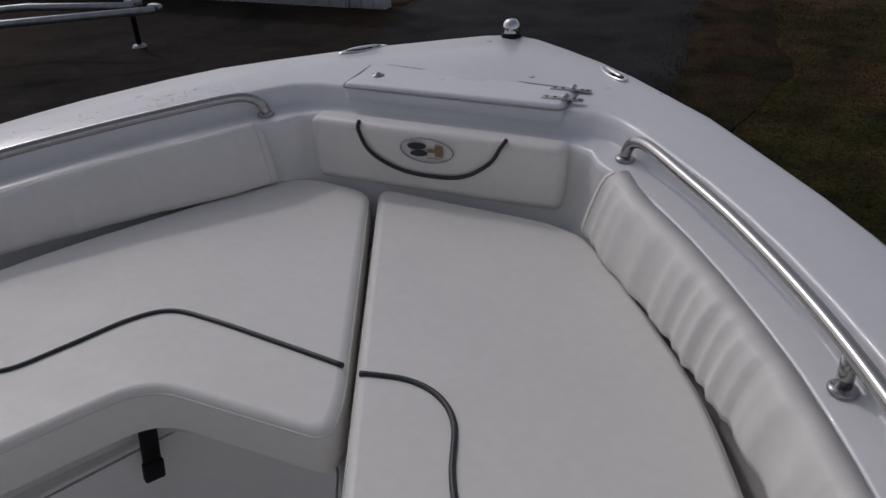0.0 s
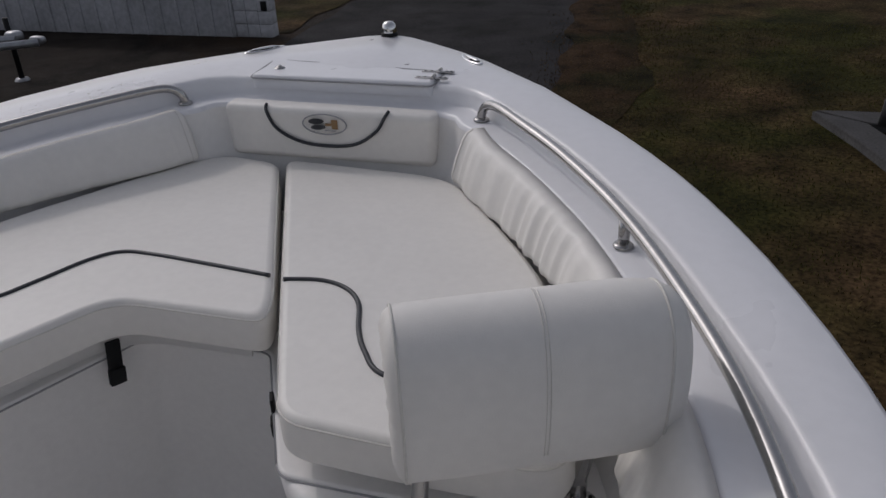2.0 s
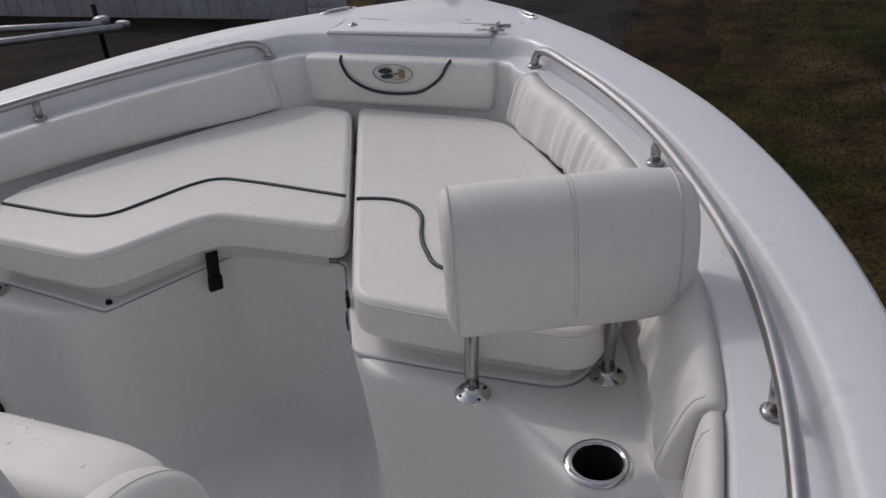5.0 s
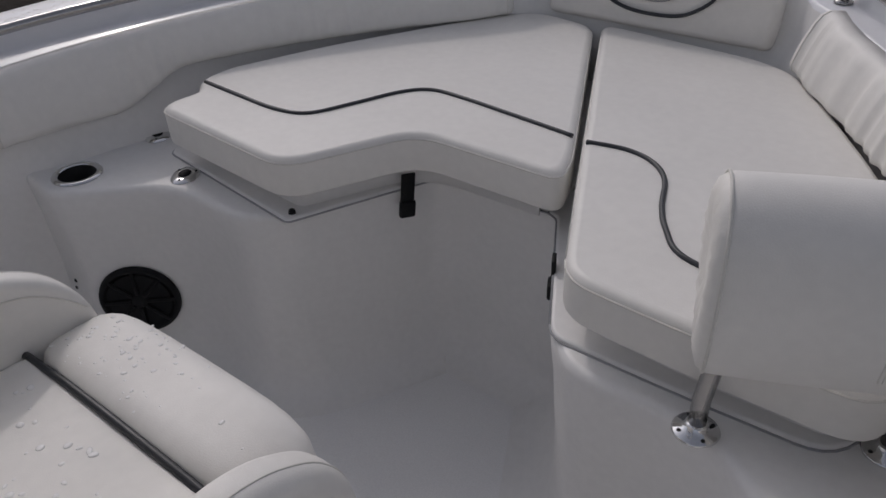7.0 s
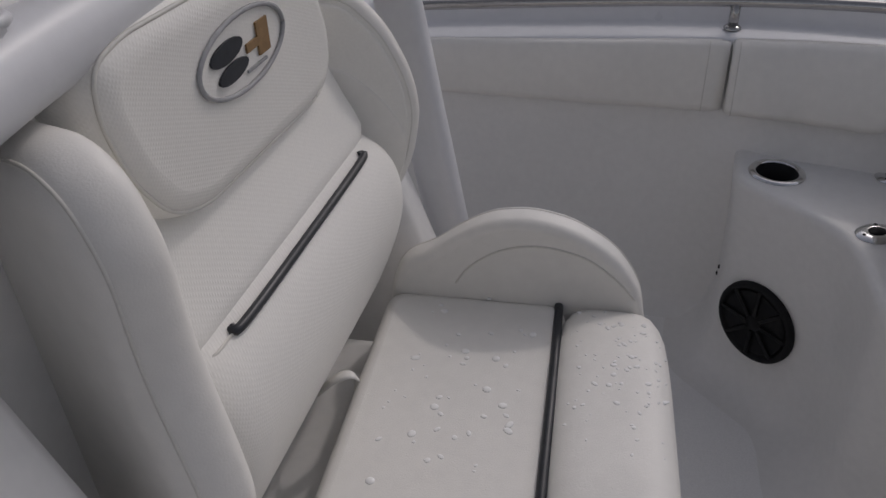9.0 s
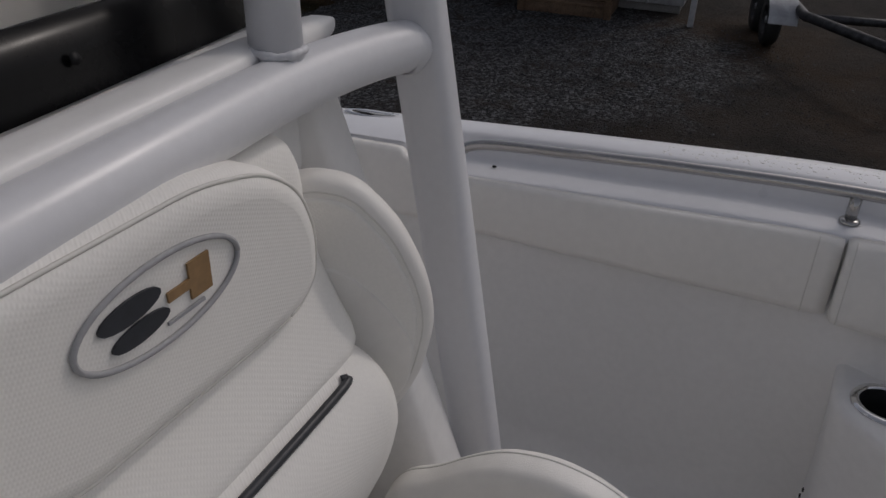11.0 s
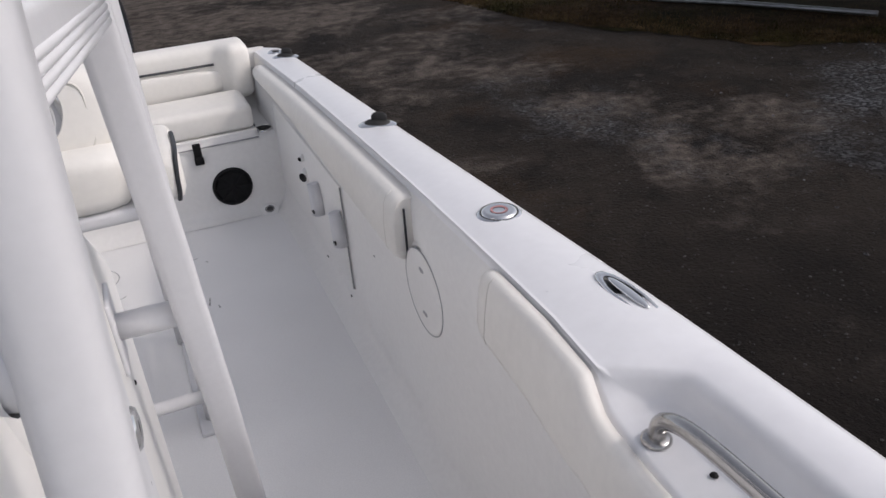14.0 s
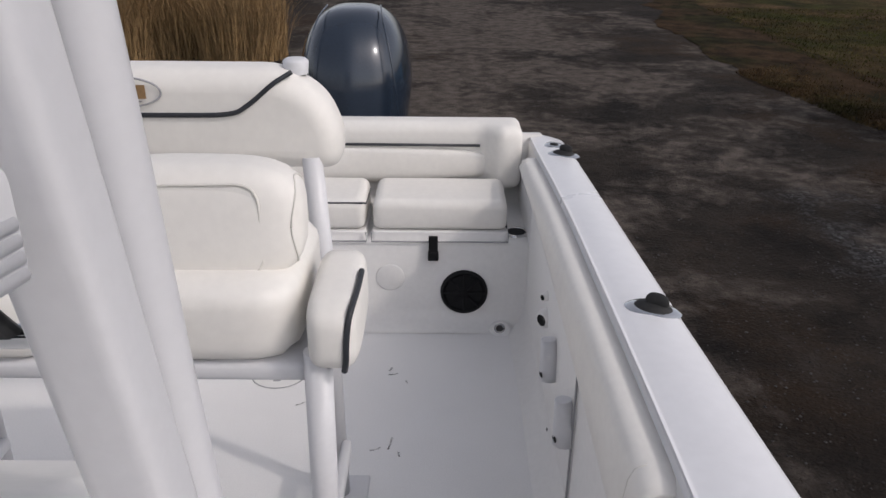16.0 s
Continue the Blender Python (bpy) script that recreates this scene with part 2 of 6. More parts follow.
class Outline:
    """Plan polygon with rounded corners that can be moved inwards cleanly."""

    def __init__(self, poly, r, n=6):
        self.p = [Vector(q[:2]) for q in poly]
        self.r = list(r) if isinstance(r, (list, tuple)) else [r] * len(self.p)
        self.n = n
        m = len(self.p)
        area = sum(self.p[i].x * self.p[(i + 1) % m].y - self.p[(i + 1) % m].x * self.p[i].y for i in range(m))
        self.s = 1 if area > 0 else -1

    def inner(self, d):
        q, rs = self.corners(d)
        return Outline(q, rs, self.n)

    def at(self, d):
        return rounded(*self.corners(d), self.n)

    def corners(self, d):
        q, rs = [], []
        m = len(self.p)
        for i, p in enumerate(self.p):
            e1, e2 = (p - self.p[i - 1]).normalized(), (self.p[(i + 1) % m] - p).normalized()
            n1, n2 = self.s * Vector((-e1.y, e1.x)), self.s * Vector((-e2.y, e2.x))
            q.append(p + (n1 + n2) * d / max(0.35, 1 + n1.dot(n2)))
            convex = self.s * (e1.x * e2.y - e1.y * e2.x) > 0
            rs.append(max(0.006, self.r[i] - (d if convex else -d) * 0.7))
        return q, rs


YZX = Matrix(((0, 0, 1, 0), (1, 0, 0, 0), (0, 1, 0, 0), (0, 0, 0, 1)))   # plan (a, b), height c -> x = c, y = a, z = b
XZY = Matrix(((1, 0, 0, 0), (0, 0, 1, 0), (0, 1, 0, 0), (0, 0, 0, 1)))   # plan (a, b), height c -> x = a, y = c, z = b


def pad(out, z0, z1, r=0.03, rb=None, steps=4, frame_=None, puff=0.0):
    """Stuffed slab over an Outline from z0 to z1 with rolled edges. frame_: matrix to lay it elsewhere."""
    rb = r * 0.6 if rb is None else rb
    bm = bmesh.new()
    loops = []
    for k in range(steps + 1):
        a = math.pi / 2 * k / steps
        loops.append((rb * (1 - math.sin(a)) - puff * (k == steps) * 0.5, z0 + rb * (1 - math.cos(a))))
    if puff:
        loops.append((-puff, (z0 + z1) / 2))
    for k in range(steps + 1):
        a = math.pi / 2 * k / steps
        loops.append((r * (1 - math.cos(a)) - puff * (k == 0) * 0.5, z1 - r * (1 - math.sin(a))))
    rings(bm, [[Vector((p.x, p.y, z)) for p in out.at(d)] for d, z in loops], True, True, True)
    if frame_ is not None:
        bmesh.ops.transform(bm, matrix=frame_, verts=bm.verts)
    return bm


def puffy(c, size, p=4.0, m=None, n=8, shape=None):
    """Rounded stuffed block: a cube swelled to the p-norm. shape: function that bends unit points."""
    bm = bmesh.new()
    g = {}

    def vert(q):
        key = tuple(round(v, 4) for v in q)
        if key not in g:
            k = sum(abs(v) ** p for v in q) ** (1 / p)
            u = Vector([v / k for v in q])
            if shape:
                u = shape(u)
            g[key] = bm.verts.new((c[0] + u.x * size[0] / 2, c[1] + u.y * size[1] / 2, c[2] + u.z * size[2] / 2))
        return g[key]
    t = [math.tan(math.pi / 4 * (2 * i / n - 1)) for i in range(n + 1)]
    for ax in range(3):
        for s in (-1, 1):
            for i in range(n):
                for j in range(n):
                    f = []
                    for a, b in ((i, j), (i + 1, j), (i + 1, j + 1), (i, j + 1)):
                        q = [0, 0, 0]
                        q[ax], q[(ax + 1) % 3], q[(ax + 2) % 3] = s, t[a], t[b]
                        f.append(vert(q))
                    bm.faces.new(f)
    if m is not None:
        bmesh.ops.transform(bm, matrix=m, verts=bm.verts)
    return bm


def block(x0, x1, y0, y1, z0, z1, bevel=0.004, m=None, seg=2):
    bm = bmesh.new()
    bmesh.ops.create_cube(bm, size=1)
    bmesh.ops.scale(bm, vec=(x1 - x0, y1 - y0, z1 - z0), verts=bm.verts)
    bmesh.ops.translate(bm, vec=((x0 + x1) / 2, (y0 + y1) / 2, (z0 + z1) / 2), verts=bm.verts)
    if bevel:
        bmesh.ops.bevel(bm, geom=bm.edges[:], offset=bevel, segments=seg, affect='EDGES', profile=0.5)
    if m is not None:
        bmesh.ops.transform(bm, matrix=m, verts=bm.verts)
    return bm


def turned(profile, m=None, n=24, caps=False):
    """Lathe: (radius, height) pairs about z, laid by m."""
    bm = bmesh.new()
    rings(bm, [[Vector((r * math.cos(2 * math.pi * k / n), r * math.sin(2 * math.pi * k / n), h)) for k in range(n)] for r, h in profile], True, caps, caps)
    if m is not None:
        bmesh.ops.transform(bm, matrix=m, verts=bm.verts)
    return bm


def facing(at, normal, spin=0):
    """Matrix whose z axis points along normal."""
    return Matrix.Translation(at) @ Vector(normal).to_track_quat('Z', 'Y').to_matrix().to_4x4() @ Matrix.Rotation(radians(spin), 4, 'Z')


def lerp(tab, y):
    """Piecewise-linear table of (y, value), ascending y, eased by a small average."""
    def raw(q):
        if q <= tab[0][0]:
            return tab[0][1]
        for (a, u), (b, v) in zip(tab, tab[1:]):
            if q <= b:
                return u + (v - u) * (q - a) / (b - a)
        return tab[-1][1]
    return sum(raw(y + d) for d in (-0.12, -0.06, 0, 0.06, 0.12)) / 5


# ---- the boat: hull, deck and liner ----
def gz(y):
    """Height of the gunwale's top along the boat."""
    return 2.016 + (0.062 if y < 0 else 0.053) * y


BEAM = [(-2.9, 1.215), (-1.2, 1.23), (-0.2, 1.245), (0.4, 1.24), (0.85, 1.225), (1.19, 1.15), (1.52, 1.045), (1.8, 0.91), (2.02, 0.735), (2.2, 0.565), (2.35, 0.40), (2.5, 0.2), (2.62, 0.03)]
RECESS = [(0.1, 1.15), (0.27, 1.148), (0.8, 1.117), (1.07, 1.049), (1.32, 0.947), (1.56, 0.836), (1.85, 0.65), (2.09, 0.444)]
COAMING = [(-2.9, 1.092), (-2.5, 1.098), (-1.9, 1.108), (-1.2, 1.102), (-0.8, 1.097), (-0.4, 1.085), (-0.05, 1.07), (0.0, 1.05), (0.3, 1.034), (0.5, 1.015), (0.8, 1.003), (1.0, 0.975), (1.15, 0.939), (1.47, 0.807), (1.68, 0.685), (1.93, 0.502), (2.03, 0.40)]
SOLE_Z, SEAT_Z, CUSH_Z = 1.30, 1.79, 1.935


def beam(y):
    return lerp(BEAM, y) - (0.05 * ((-2.62 - y) / 0.1) ** 2 if y < -2.62 else 0)


def coaming(y):
    return lerp(COAMING, y)


def recess(y):
    """Outer edge of the sunk rail ledge, which begins a little ahead of the console."""
    t = min(max((y + 0.035) / 0.085, 0), 1)
    t = t * t * (3 - 2 * t)
    return coaming(y) + 0.006 + t * (lerp(RECESS, max(y, 0.1)) - coaming(y) - 0.006)


def drop(y):
    t = min(max((y + 0.035) / 0.06, 0), 1)
    return 0.045 * t * t * (3 - 2 * t)


stations = []   # outer edge, recess edge, coaming edge, height of the gunwale, depth of the ledge: port side, aft to bow
ys = [-2.72, -2.70, -2.66] + [-2.55 + 0.17 * i for i in range(15)] + [-0.035 + 0.012 * i for i in range(9)] + [0.12 + 0.095 * i for i in range(20)]
for y in ys:
    stations.append(((-beam(y), y), (-recess(y), y), (-coaming(y), y), gz(y), drop(y)))
for o, r, c in (((-0.66, 2.10), (-0.475, 2.045), (-0.405, 2.015)), ((-0.57, 2.20), (-0.43, 2.095), (-0.37, 2.045)),
                ((-0.47, 2.29), (-0.385, 2.138), (-0.345, 2.09)), ((-0.37, 2.38), (-0.33, 2.158), (-0.30, 2.108)),
                ((-0.27, 2.46), (-0.25, 2.162), (-0.22, 2.113)), ((-0.16, 2.535), (-0.15, 2.163), (-0.13, 2.115)),
                ((-0.07, 2.59), (-0.07, 2.163), (-0.07, 2.116)), ((0.0, 2.61), (0.0, 2.163), (0.0, 2.116))):
    stations.append((o, r, c, gz(o[1]), 0.045))


def bump_at(y, lo, mid, hi):
    t = (y - lo) / (mid - lo) if y < mid else (hi - y) / (hi - mid)
    t = min(max(t, 0), 1)
    return t * t * (3 - 2 * t)


# the two bows are not quite alike: fuller to port, finer to starboard
star = [((o[0] + 0.034 * bump_at(o[1], 1.1, 1.85, 2.45), o[1]), r, c, z, d) for o, r, c, z, d in stations]
stations = [((o[0] - 0.078 * bump_at(o[1], 1.65, 2.2, 2.62), o[1]), r, c, z, d) for o, r, c, z, d in stations]
full = stations + [((-o[0], o[1]), (-r[0], r[1]), (-c[0], c[1]), z, d) for o, r, c, z, d in reversed(star[:-1])]


def deck_section(o, r, c, z, d):
    o, r, c = Vector(o), Vector(r), Vector(c)
    u = (o - r).normalized()
    zr = gz(r.y)
    aft = 0.030 * min(max((-0.35 - c.y) / 0.2, 0), 1)   # the liner stands in below the cockpit bolster
    zc = gz(c.y)
    pts = [(o + u * 0.0, z - 0.075), (o, z - 0.014), (o - u * 0.004, z - 0.005), (o - u * 0.014, z),
           (o.lerp(r, 0.5), (z + zr) / 2 + 0.004 + 0.014 * max(0, 1 - abs(o.x) / 0.12)), (r + u * 0.02, zr), (r + u * 0.006, zr - 0.004), (r, zr - 0.014 * (d > 0.01) - 0.004),
           (r - u * 0.004, zr - d - 0.0), (r - u * 0.014 * (d / 0.045), zr - d - 0.006),
           (c + u * 0.012 * (0.2 + d / 0.06), zc - d - 0.007), (c + u * 0.003, zc - d - 0.010), (c, zc - d - 0.02),
           (c - u * (0.002 + aft * 0.95 * min(max((c.y + 0.80) / 0.1, 0), 1)), zc - d - (0.1 if c.y < -0.80 or c.y > -0.3 else 0.045)), (c - u * (aft + 0.088 * min(max((c.y - 0.8) / 0.12, 0), 1)), SEAT_Z + 0.01), (c - u * aft, SOLE_Z + 0.06), (c - u * (aft + 0.02), SOLE_Z + 0.02), (c - u * (aft + 0.06), SOLE_Z)]
    return [(p.x, p.y, h) for p, h in pts]


boat = thing("boat", (0, 0, 0), "white fibreglass centre console fishing boat parked on a trailer", "boat")
sections = [deck_section(*s) for s in full]
for name_, i0, i1, mat_, label_ in (("gunwale", 0, 13, GEL, "glossy white gelcoat gunwale with a sunk rail ledge"), ("liner", 12, 18, GEL_IN, "white moulded inner liner")):
    bm = bmesh.new()
    rings(bm, [q[i0:i1] for q in sections], closed=False)
    part(name_, bm, mat_, boat, label_)

# outer hull
bm = bmesh.new()
loops = []
for o, r, c, z, d in full:
    x, y = o
    t = max(0, (y - 0.3) / 2.3)
    flare = 1 - 0.10 - 0.42 * t ** 1.5
    ky = y - 0.55 * t ** 2
    keel = 0.52 + 0.75 * t ** 2.5
    loops.append([(x, y, z - 0.03), (x * 1.012, y, z - 0.05), (x * (1 - 0.25 * t), y - 0.15 * t, z - 0.4),
                  (x * flare, ky, 1.0 + 0.5 * t ** 2), (x * flare * 0.55, ky, (0.8 + keel) / 2), (0, ky, keel)])
rings(bm, loops, closed=False)
part("hull", bm, GEL, boat, "glossy white hull")

bm = bmesh.new()
loops = [[(o[0] * (1 + s * 0.010), o[1] + (0.02 * s if abs(o[0]) < 0.1 else 0), z - h) for s, h in ((0, 0.045), (1.2, 0.04), (1.6, 0.055), (1.2, 0.07), (0, 0.066))] for o, r, c, z, d in full]
rings(bm, loops, closed=False)
part("rub_rail", bm, GREY, boat, "grey rubber rub rail with steel insert")

# sole and transom
bm = bmesh.new()
W = 1.02
rings(bm, [[(-W, -2.4, SOLE_Z), (W, -2.4, SOLE_Z)], [(-W, 1.0, SOLE_Z + 0.001), (W, 1.0, SOLE_Z + 0.001)], [(-0.5, 1.6, SOLE_Z), (0.5, 1.6, SOLE_Z)]], closed=False)
part("sole", bm, SOLE, boat, "white non-skid cockpit sole with scuffs", smooth=False)

AFT_Y, AFT_Z = -2.335, 1.605
bm = bmesh.new()
prof = [(AFT_Y + 0.07, SOLE_Z + 0.002), (AFT_Y + 0.02, SOLE_Z + 0.015), (AFT_Y, SOLE_Z + 0.06), (AFT_Y - 0.008, AFT_Z - 0.02), (AFT_Y - 0.02, AFT_Z),
        (-2.66, AFT_Z + 0.002), (-2.68, AFT_Z + 0.02), (-2.70, 1.86), (-2.715, 1.845), (-2.75, 1.85), (-2.765, 1.83), (-2.80, 1.2), (-2.78, 0.6)]
rings(bm, [[(x, y, z) for y, z in prof] for x in (-1.14, -0.6, 0, 0.6, 1.14)], closed=False)
part("transom", bm, GEL_IN, boat, "white moulded transom bulkhead and seat ledge")

# forward seat mould with its foot well
half = [(-1.15, 0.895), (-0.97, 0.885), (-0.80, 0.862), (-0.622, 1.024), (-0.54, 1.042), (-0.41, 1.036), (-0.362, 1.052), (-0.303, 1.104), (-0.158, 1.392), (-0.11, 1.41)]
well = half + [(-x, y) for x, y in reversed(half)] + [(1.15, 1.2), (0.9, 1.6), (0.55, 2.1), (-0.55, 2.1), (-0.9, 1.6), (-1.15, 1.2)]
rr = [0, 0.02, 0.035, 0.06, 0.05, 0.04, 0.04, 0.04, 0.05, 0.05] * 2 + [0] * 6
rr[10:20] = rr[9::-1]
wp = rounded(well, rr, 5)
bm = bmesh.new()
L = []
for dd, z in ((-0.085, SOLE_Z + 0.0008), (-0.055, SOLE_Z + 0.004), (-0.028, SOLE_Z + 0.014), (-0.006, SOLE_Z + 0.032), (0.010, SOLE_Z + 0.06), (0.018, SOLE_Z + 0.10), (0.021, SOLE_Z + 0.15), (0.019, SEAT_Z - 0.25), (0.011, SEAT_Z - 0.11), (0.004, SEAT_Z - 0.04), (0.002, SEAT_Z - 0.017), (0.005, SEAT_Z - 0.007), (0.011, SEAT_Z - 0.002), (0.019, SEAT_Z)):
    L.append([Vector((p.x, p.y, z)) for p in inset(wp, dd)])
V = rings(bm, L, True)
CUPS = ((-0.830, 0.950, 0.046), (0.822, 0.93, 0.044))
lip = [bm.edges.get((V[-1][i - 1], V[-1][i])) for i in range(len(V[-1]))]
for cx, cy, cr in CUPS:   # openings for the cup holders
    ring = [bm.verts.new((cx + cr * math.cos(2 * math.pi * k / 24), cy + cr * math.sin(2 * math.pi * k / 24), SEAT_Z)) for k in range(24)]
    lip += [bm.edges.new((ring[k - 1], ring[k])) for k in range(24)]
bmesh.ops.triangle_fill(bm, use_beauty=True, edges=lip, normal=(0, 0, 1))
part("seat_base", bm, GEL_IN, boat, "white moulded bow seat base")


# ---- cushions of the bow ----
PORT_C = [(-0.728, 1.245), (-0.675, 1.205), (-0.690, 1.10), (-0.262, 1.07), (-0.135, 1.318), (0.193, 1.318), (0.168, 1.40), (-0.145, 2.04), (-0.33, 2.07), (-0.43, 1.95), (-0.63, 1.59), (-0.735, 1.33)]
STBD_C = [(0.342, 1.072), (0.53, 1.060), (0.785, 1.062), (0.80, 1.20), (0.755, 1.36), (0.655, 1.60), (0.48, 1.86), (0.37, 2.0), (0.28, 2.035), (-0.134, 2.07), (0.182, 1.405)]
loop_p = Outline(PORT_C, [0.03, 0.03, 0.05, 0.06, 0.06, 0.04, 0.04, 0.04, 0.07, 0.08, 0.1, 0.06], 6)
loop_s = Outline(STBD_C, [0.05, 0.2, 0.06, 0.08, 0.1, 0.15, 0.15, 0.06, 0.06, 0.04, 0.1], 6)


def seat_cushion(name, loop, piping, label):
    c = thing(name, (loop.p[0].x, loop.p[0].y, SEAT_Z + 0.03), label, "cushion", "bow seat cushions")
    part("pad", pad(loop, SEAT_Z + 0.062, CUSH_Z, 0.016, 0.006), VINYL, c)
    seam = [Vector((p.x, p.y, CUSH_Z - 0.012)) for p in loop.at(0.0002)]
    part("seam", tube_bm(seam + seam[:1], 0.0018, n=6), STITCH, c, "stitched edge seam")
    hem = [Vector((p.x, p.y, SEAT_Z + 0.065)) for p in loop.at(0.010)]
    part("hem", tube_bm(hem + hem[:1], 0.003, n=6), STITCH, c, "lower hem")
    part("piping", tube_bm(curve([(x, y, CUSH_Z + 0.001) for x, y in piping], 8), 0.005, n=8), PIPING, c, "black piping")
    return c


seat_cushion("seat_cushion", loop_p, [(-0.70, 1.243), (-0.58, 1.235), (-0.45, 1.23), (-0.375, 1.255), (-0.33, 1.34), (-0.285, 1.44), (-0.235, 1.487), (-0.15, 1.49), (-0.02, 1.478), (0.13, 1.462)],
             "white vinyl wrap-around bow cushion with black piping, on the port seat")
seat_cushion("seat_cushion", loop_s, [(0.165, 1.455), (0.24, 1.467), (0.30, 1.45), (0.345, 1.405), (0.38, 1.32), (0.415, 1.26), (0.47, 1.205), (0.60, 1.19), (0.78, 1.19)],
             "white vinyl bow cushion with black piping, on the starboard seat")


def lid(corners, rad, name, label):
    """Locker lid: a thin slab with a hanging lip and a dark joint line round it."""
    o = Outline(corners, rad, 5)
    ob = part(name, pad(o, SEAT_Z - 0.008, SEAT_Z + 0.007, 0.006, 0.002), GEL_IN, boat, label)
    for z, k in ((SEAT_Z + 0.0005, -0.0015),):
        g = [Vector((p.x, p.y, z)) for p in o.at(k)]
        part("lid_joint", tube_bm(g + g[:1], 0.0022, n=5), GREY, ob, "dark joint line")
    return ob


LID_P = [(-0.745, 1.135), (-0.285, 1.080), (-0.146, 1.388), (0.12, 1.402), (0.12, 2.02), (-0.35, 2.02), (-0.68, 1.5)]
LID_S = [(0.318, 1.086), (0.5, 1.084), (0.745, 1.092), (0.78, 1.2), (0.66, 1.6), (0.3, 2.0), (0.12, 2.02), (0.12, 1.402), (0.147, 1.392)]
lid(LID_P, [0.03, 0.012, 0.03, 0.0, 0.0, 0.05, 0.1], "locker_lid", "white moulded locker lid under the cushion")
lid(LID_S, [0.03, 0.1, 0.05, 0.05, 0.1, 0.1, 0.0, 0.0, 0.03], "locker_lid", "white moulded locker lid under the cushion")


for lp_ in (loop_p, loop_s):
    part("cushion_board", pad(lp_.inner(0.058), SEAT_Z + 0.004, SEAT_Z + 0.066, 0.004, 0.0), GEL_IN, boat)
part("snap", turned([(0, 0.008), (0.006, 0.008), (0.008, 0.0)], Matrix.Translation((-0.295, 1.105, SEAT_Z + 0.007)), 12), BLACK, boat, "black snap stud")


def bolster(name, path, z0, z1, thick, label, r=0.022, pleats=0.0, group="coaming bolsters", lean=0.10, trim=False):
    """Padded strip along a plan path: path gives the back's line; z0, z1 functions of y."""
    P = [Vector(p) for p in path]
    bm = bmesh.new()
    loops = []
    n = len(P)
    length = 0
    for i, p in enumerate(P):
        t = (P[min(i + 1, n - 1)] - P[max(i - 1, 0)]).normalized()
        nrm = Vector((-t.y, t.x))
        if nrm.dot(-p) < 0:
            nrm = -nrm
        length += (p - P[i - 1]).length if i else 0
        lo, hi = z0(p.y), z1(p.y)
        f = 0.0
        e = min(i, n - 1 - i)
        end = (0.42, 0.06, 0.01)[e] if e < 3 else 0.0
        th = thick * (1 - 0.55 * end ** 2) + pleats * (max(0, math.sin(length * 150)) * (0.6 + 0.5 * math.sin(length * 13 + 2)) + 0.5 * math.sin(length * 61 + 1))
        lo2, hi2 = lo + r * 0.6 * end, hi - r * 0.6 * end
        h = hi2 - lo2
        sec = [(0.0, lo2), (th * 0.55, lo2), (th * 0.85, lo2 + 0.006), (th, lo2 + 0.02), (th * 1.03, lo2 + h * 0.5), (th * 0.97, hi2 - 0.026), (th * 0.85, hi2 - 0.008), (th * 0.6, hi2), (0.0, hi2)]
        loops.append([(p.x + nrm.x * (a - lean * (z - lo2) + lean * h), p.y + nrm.y * (a - lean * (z - lo2) + lean * h), z) for a, z in sec])
    rings(bm, loops, True, True, True)
    mid = Vector(P[n // 2])
    b = thing(name, (mid.x, mid.y, z0(mid.y)), label, "bolster", group)
    part("pad", bm, VINYL, b)
    for q in (2, -3):
        part("end_seam", tube_bm([Vector(v) for v in loops[q][1:8]], 0.0012, n=5), STITCH, b, "stitched end seam")
    if trim:
        foot_, head_ = Vector(loops[0][1]), Vector(loops[0][7])
        out_ = (head_ - Vector(loops[1][7])).normalized() * 0.002
        part("end_piping", tube_bm([foot_.lerp(head_, k) + out_ for k in (0.12, 0.5, 0.86)], 0.0026, n=6), PIPING, b, "black piping")
    return b


def along(y0, y1, side, off=0.0, n=40):
    return [(side * (coaming(y0 + (y1 - y0) * i / n) - off), y0 + (y1 - y0) * i / n) for i in range(n + 1)]


def btop(y):
    return gz(y) - drop(y) - 0.006


def blow(y):
    t = min(max((y - 1.12) / 0.2, 0), 1)
    return 1.868 + (CUSH_Z + 0.002 - 1.868) * t * t * (3 - 2 * t)


for side, pl in ((-1, 0.0042), (1, 0.006)):
    bolster("coaming_bolster", along(2.035, 0.848, side, 0.0, 170), blow, btop, 0.040, "white vinyl coaming bolster along the bow, pleated", pleats=pl, lean=0.32)
    bolster("coaming_bolster", along(0.842, -0.37, side, 0.004, 60), lambda y: 1.858, btop, 0.028, "white vinyl coaming bolster beside the console")
    bolster("coaming_bolster", along(-0.79, -2.5, side, -0.004, 60), lambda y: 1.79, lambda y: gz(y) - 0.02, 0.060, "white vinyl cockpit bolster under the gunwale", lean=0.03, trim=True)

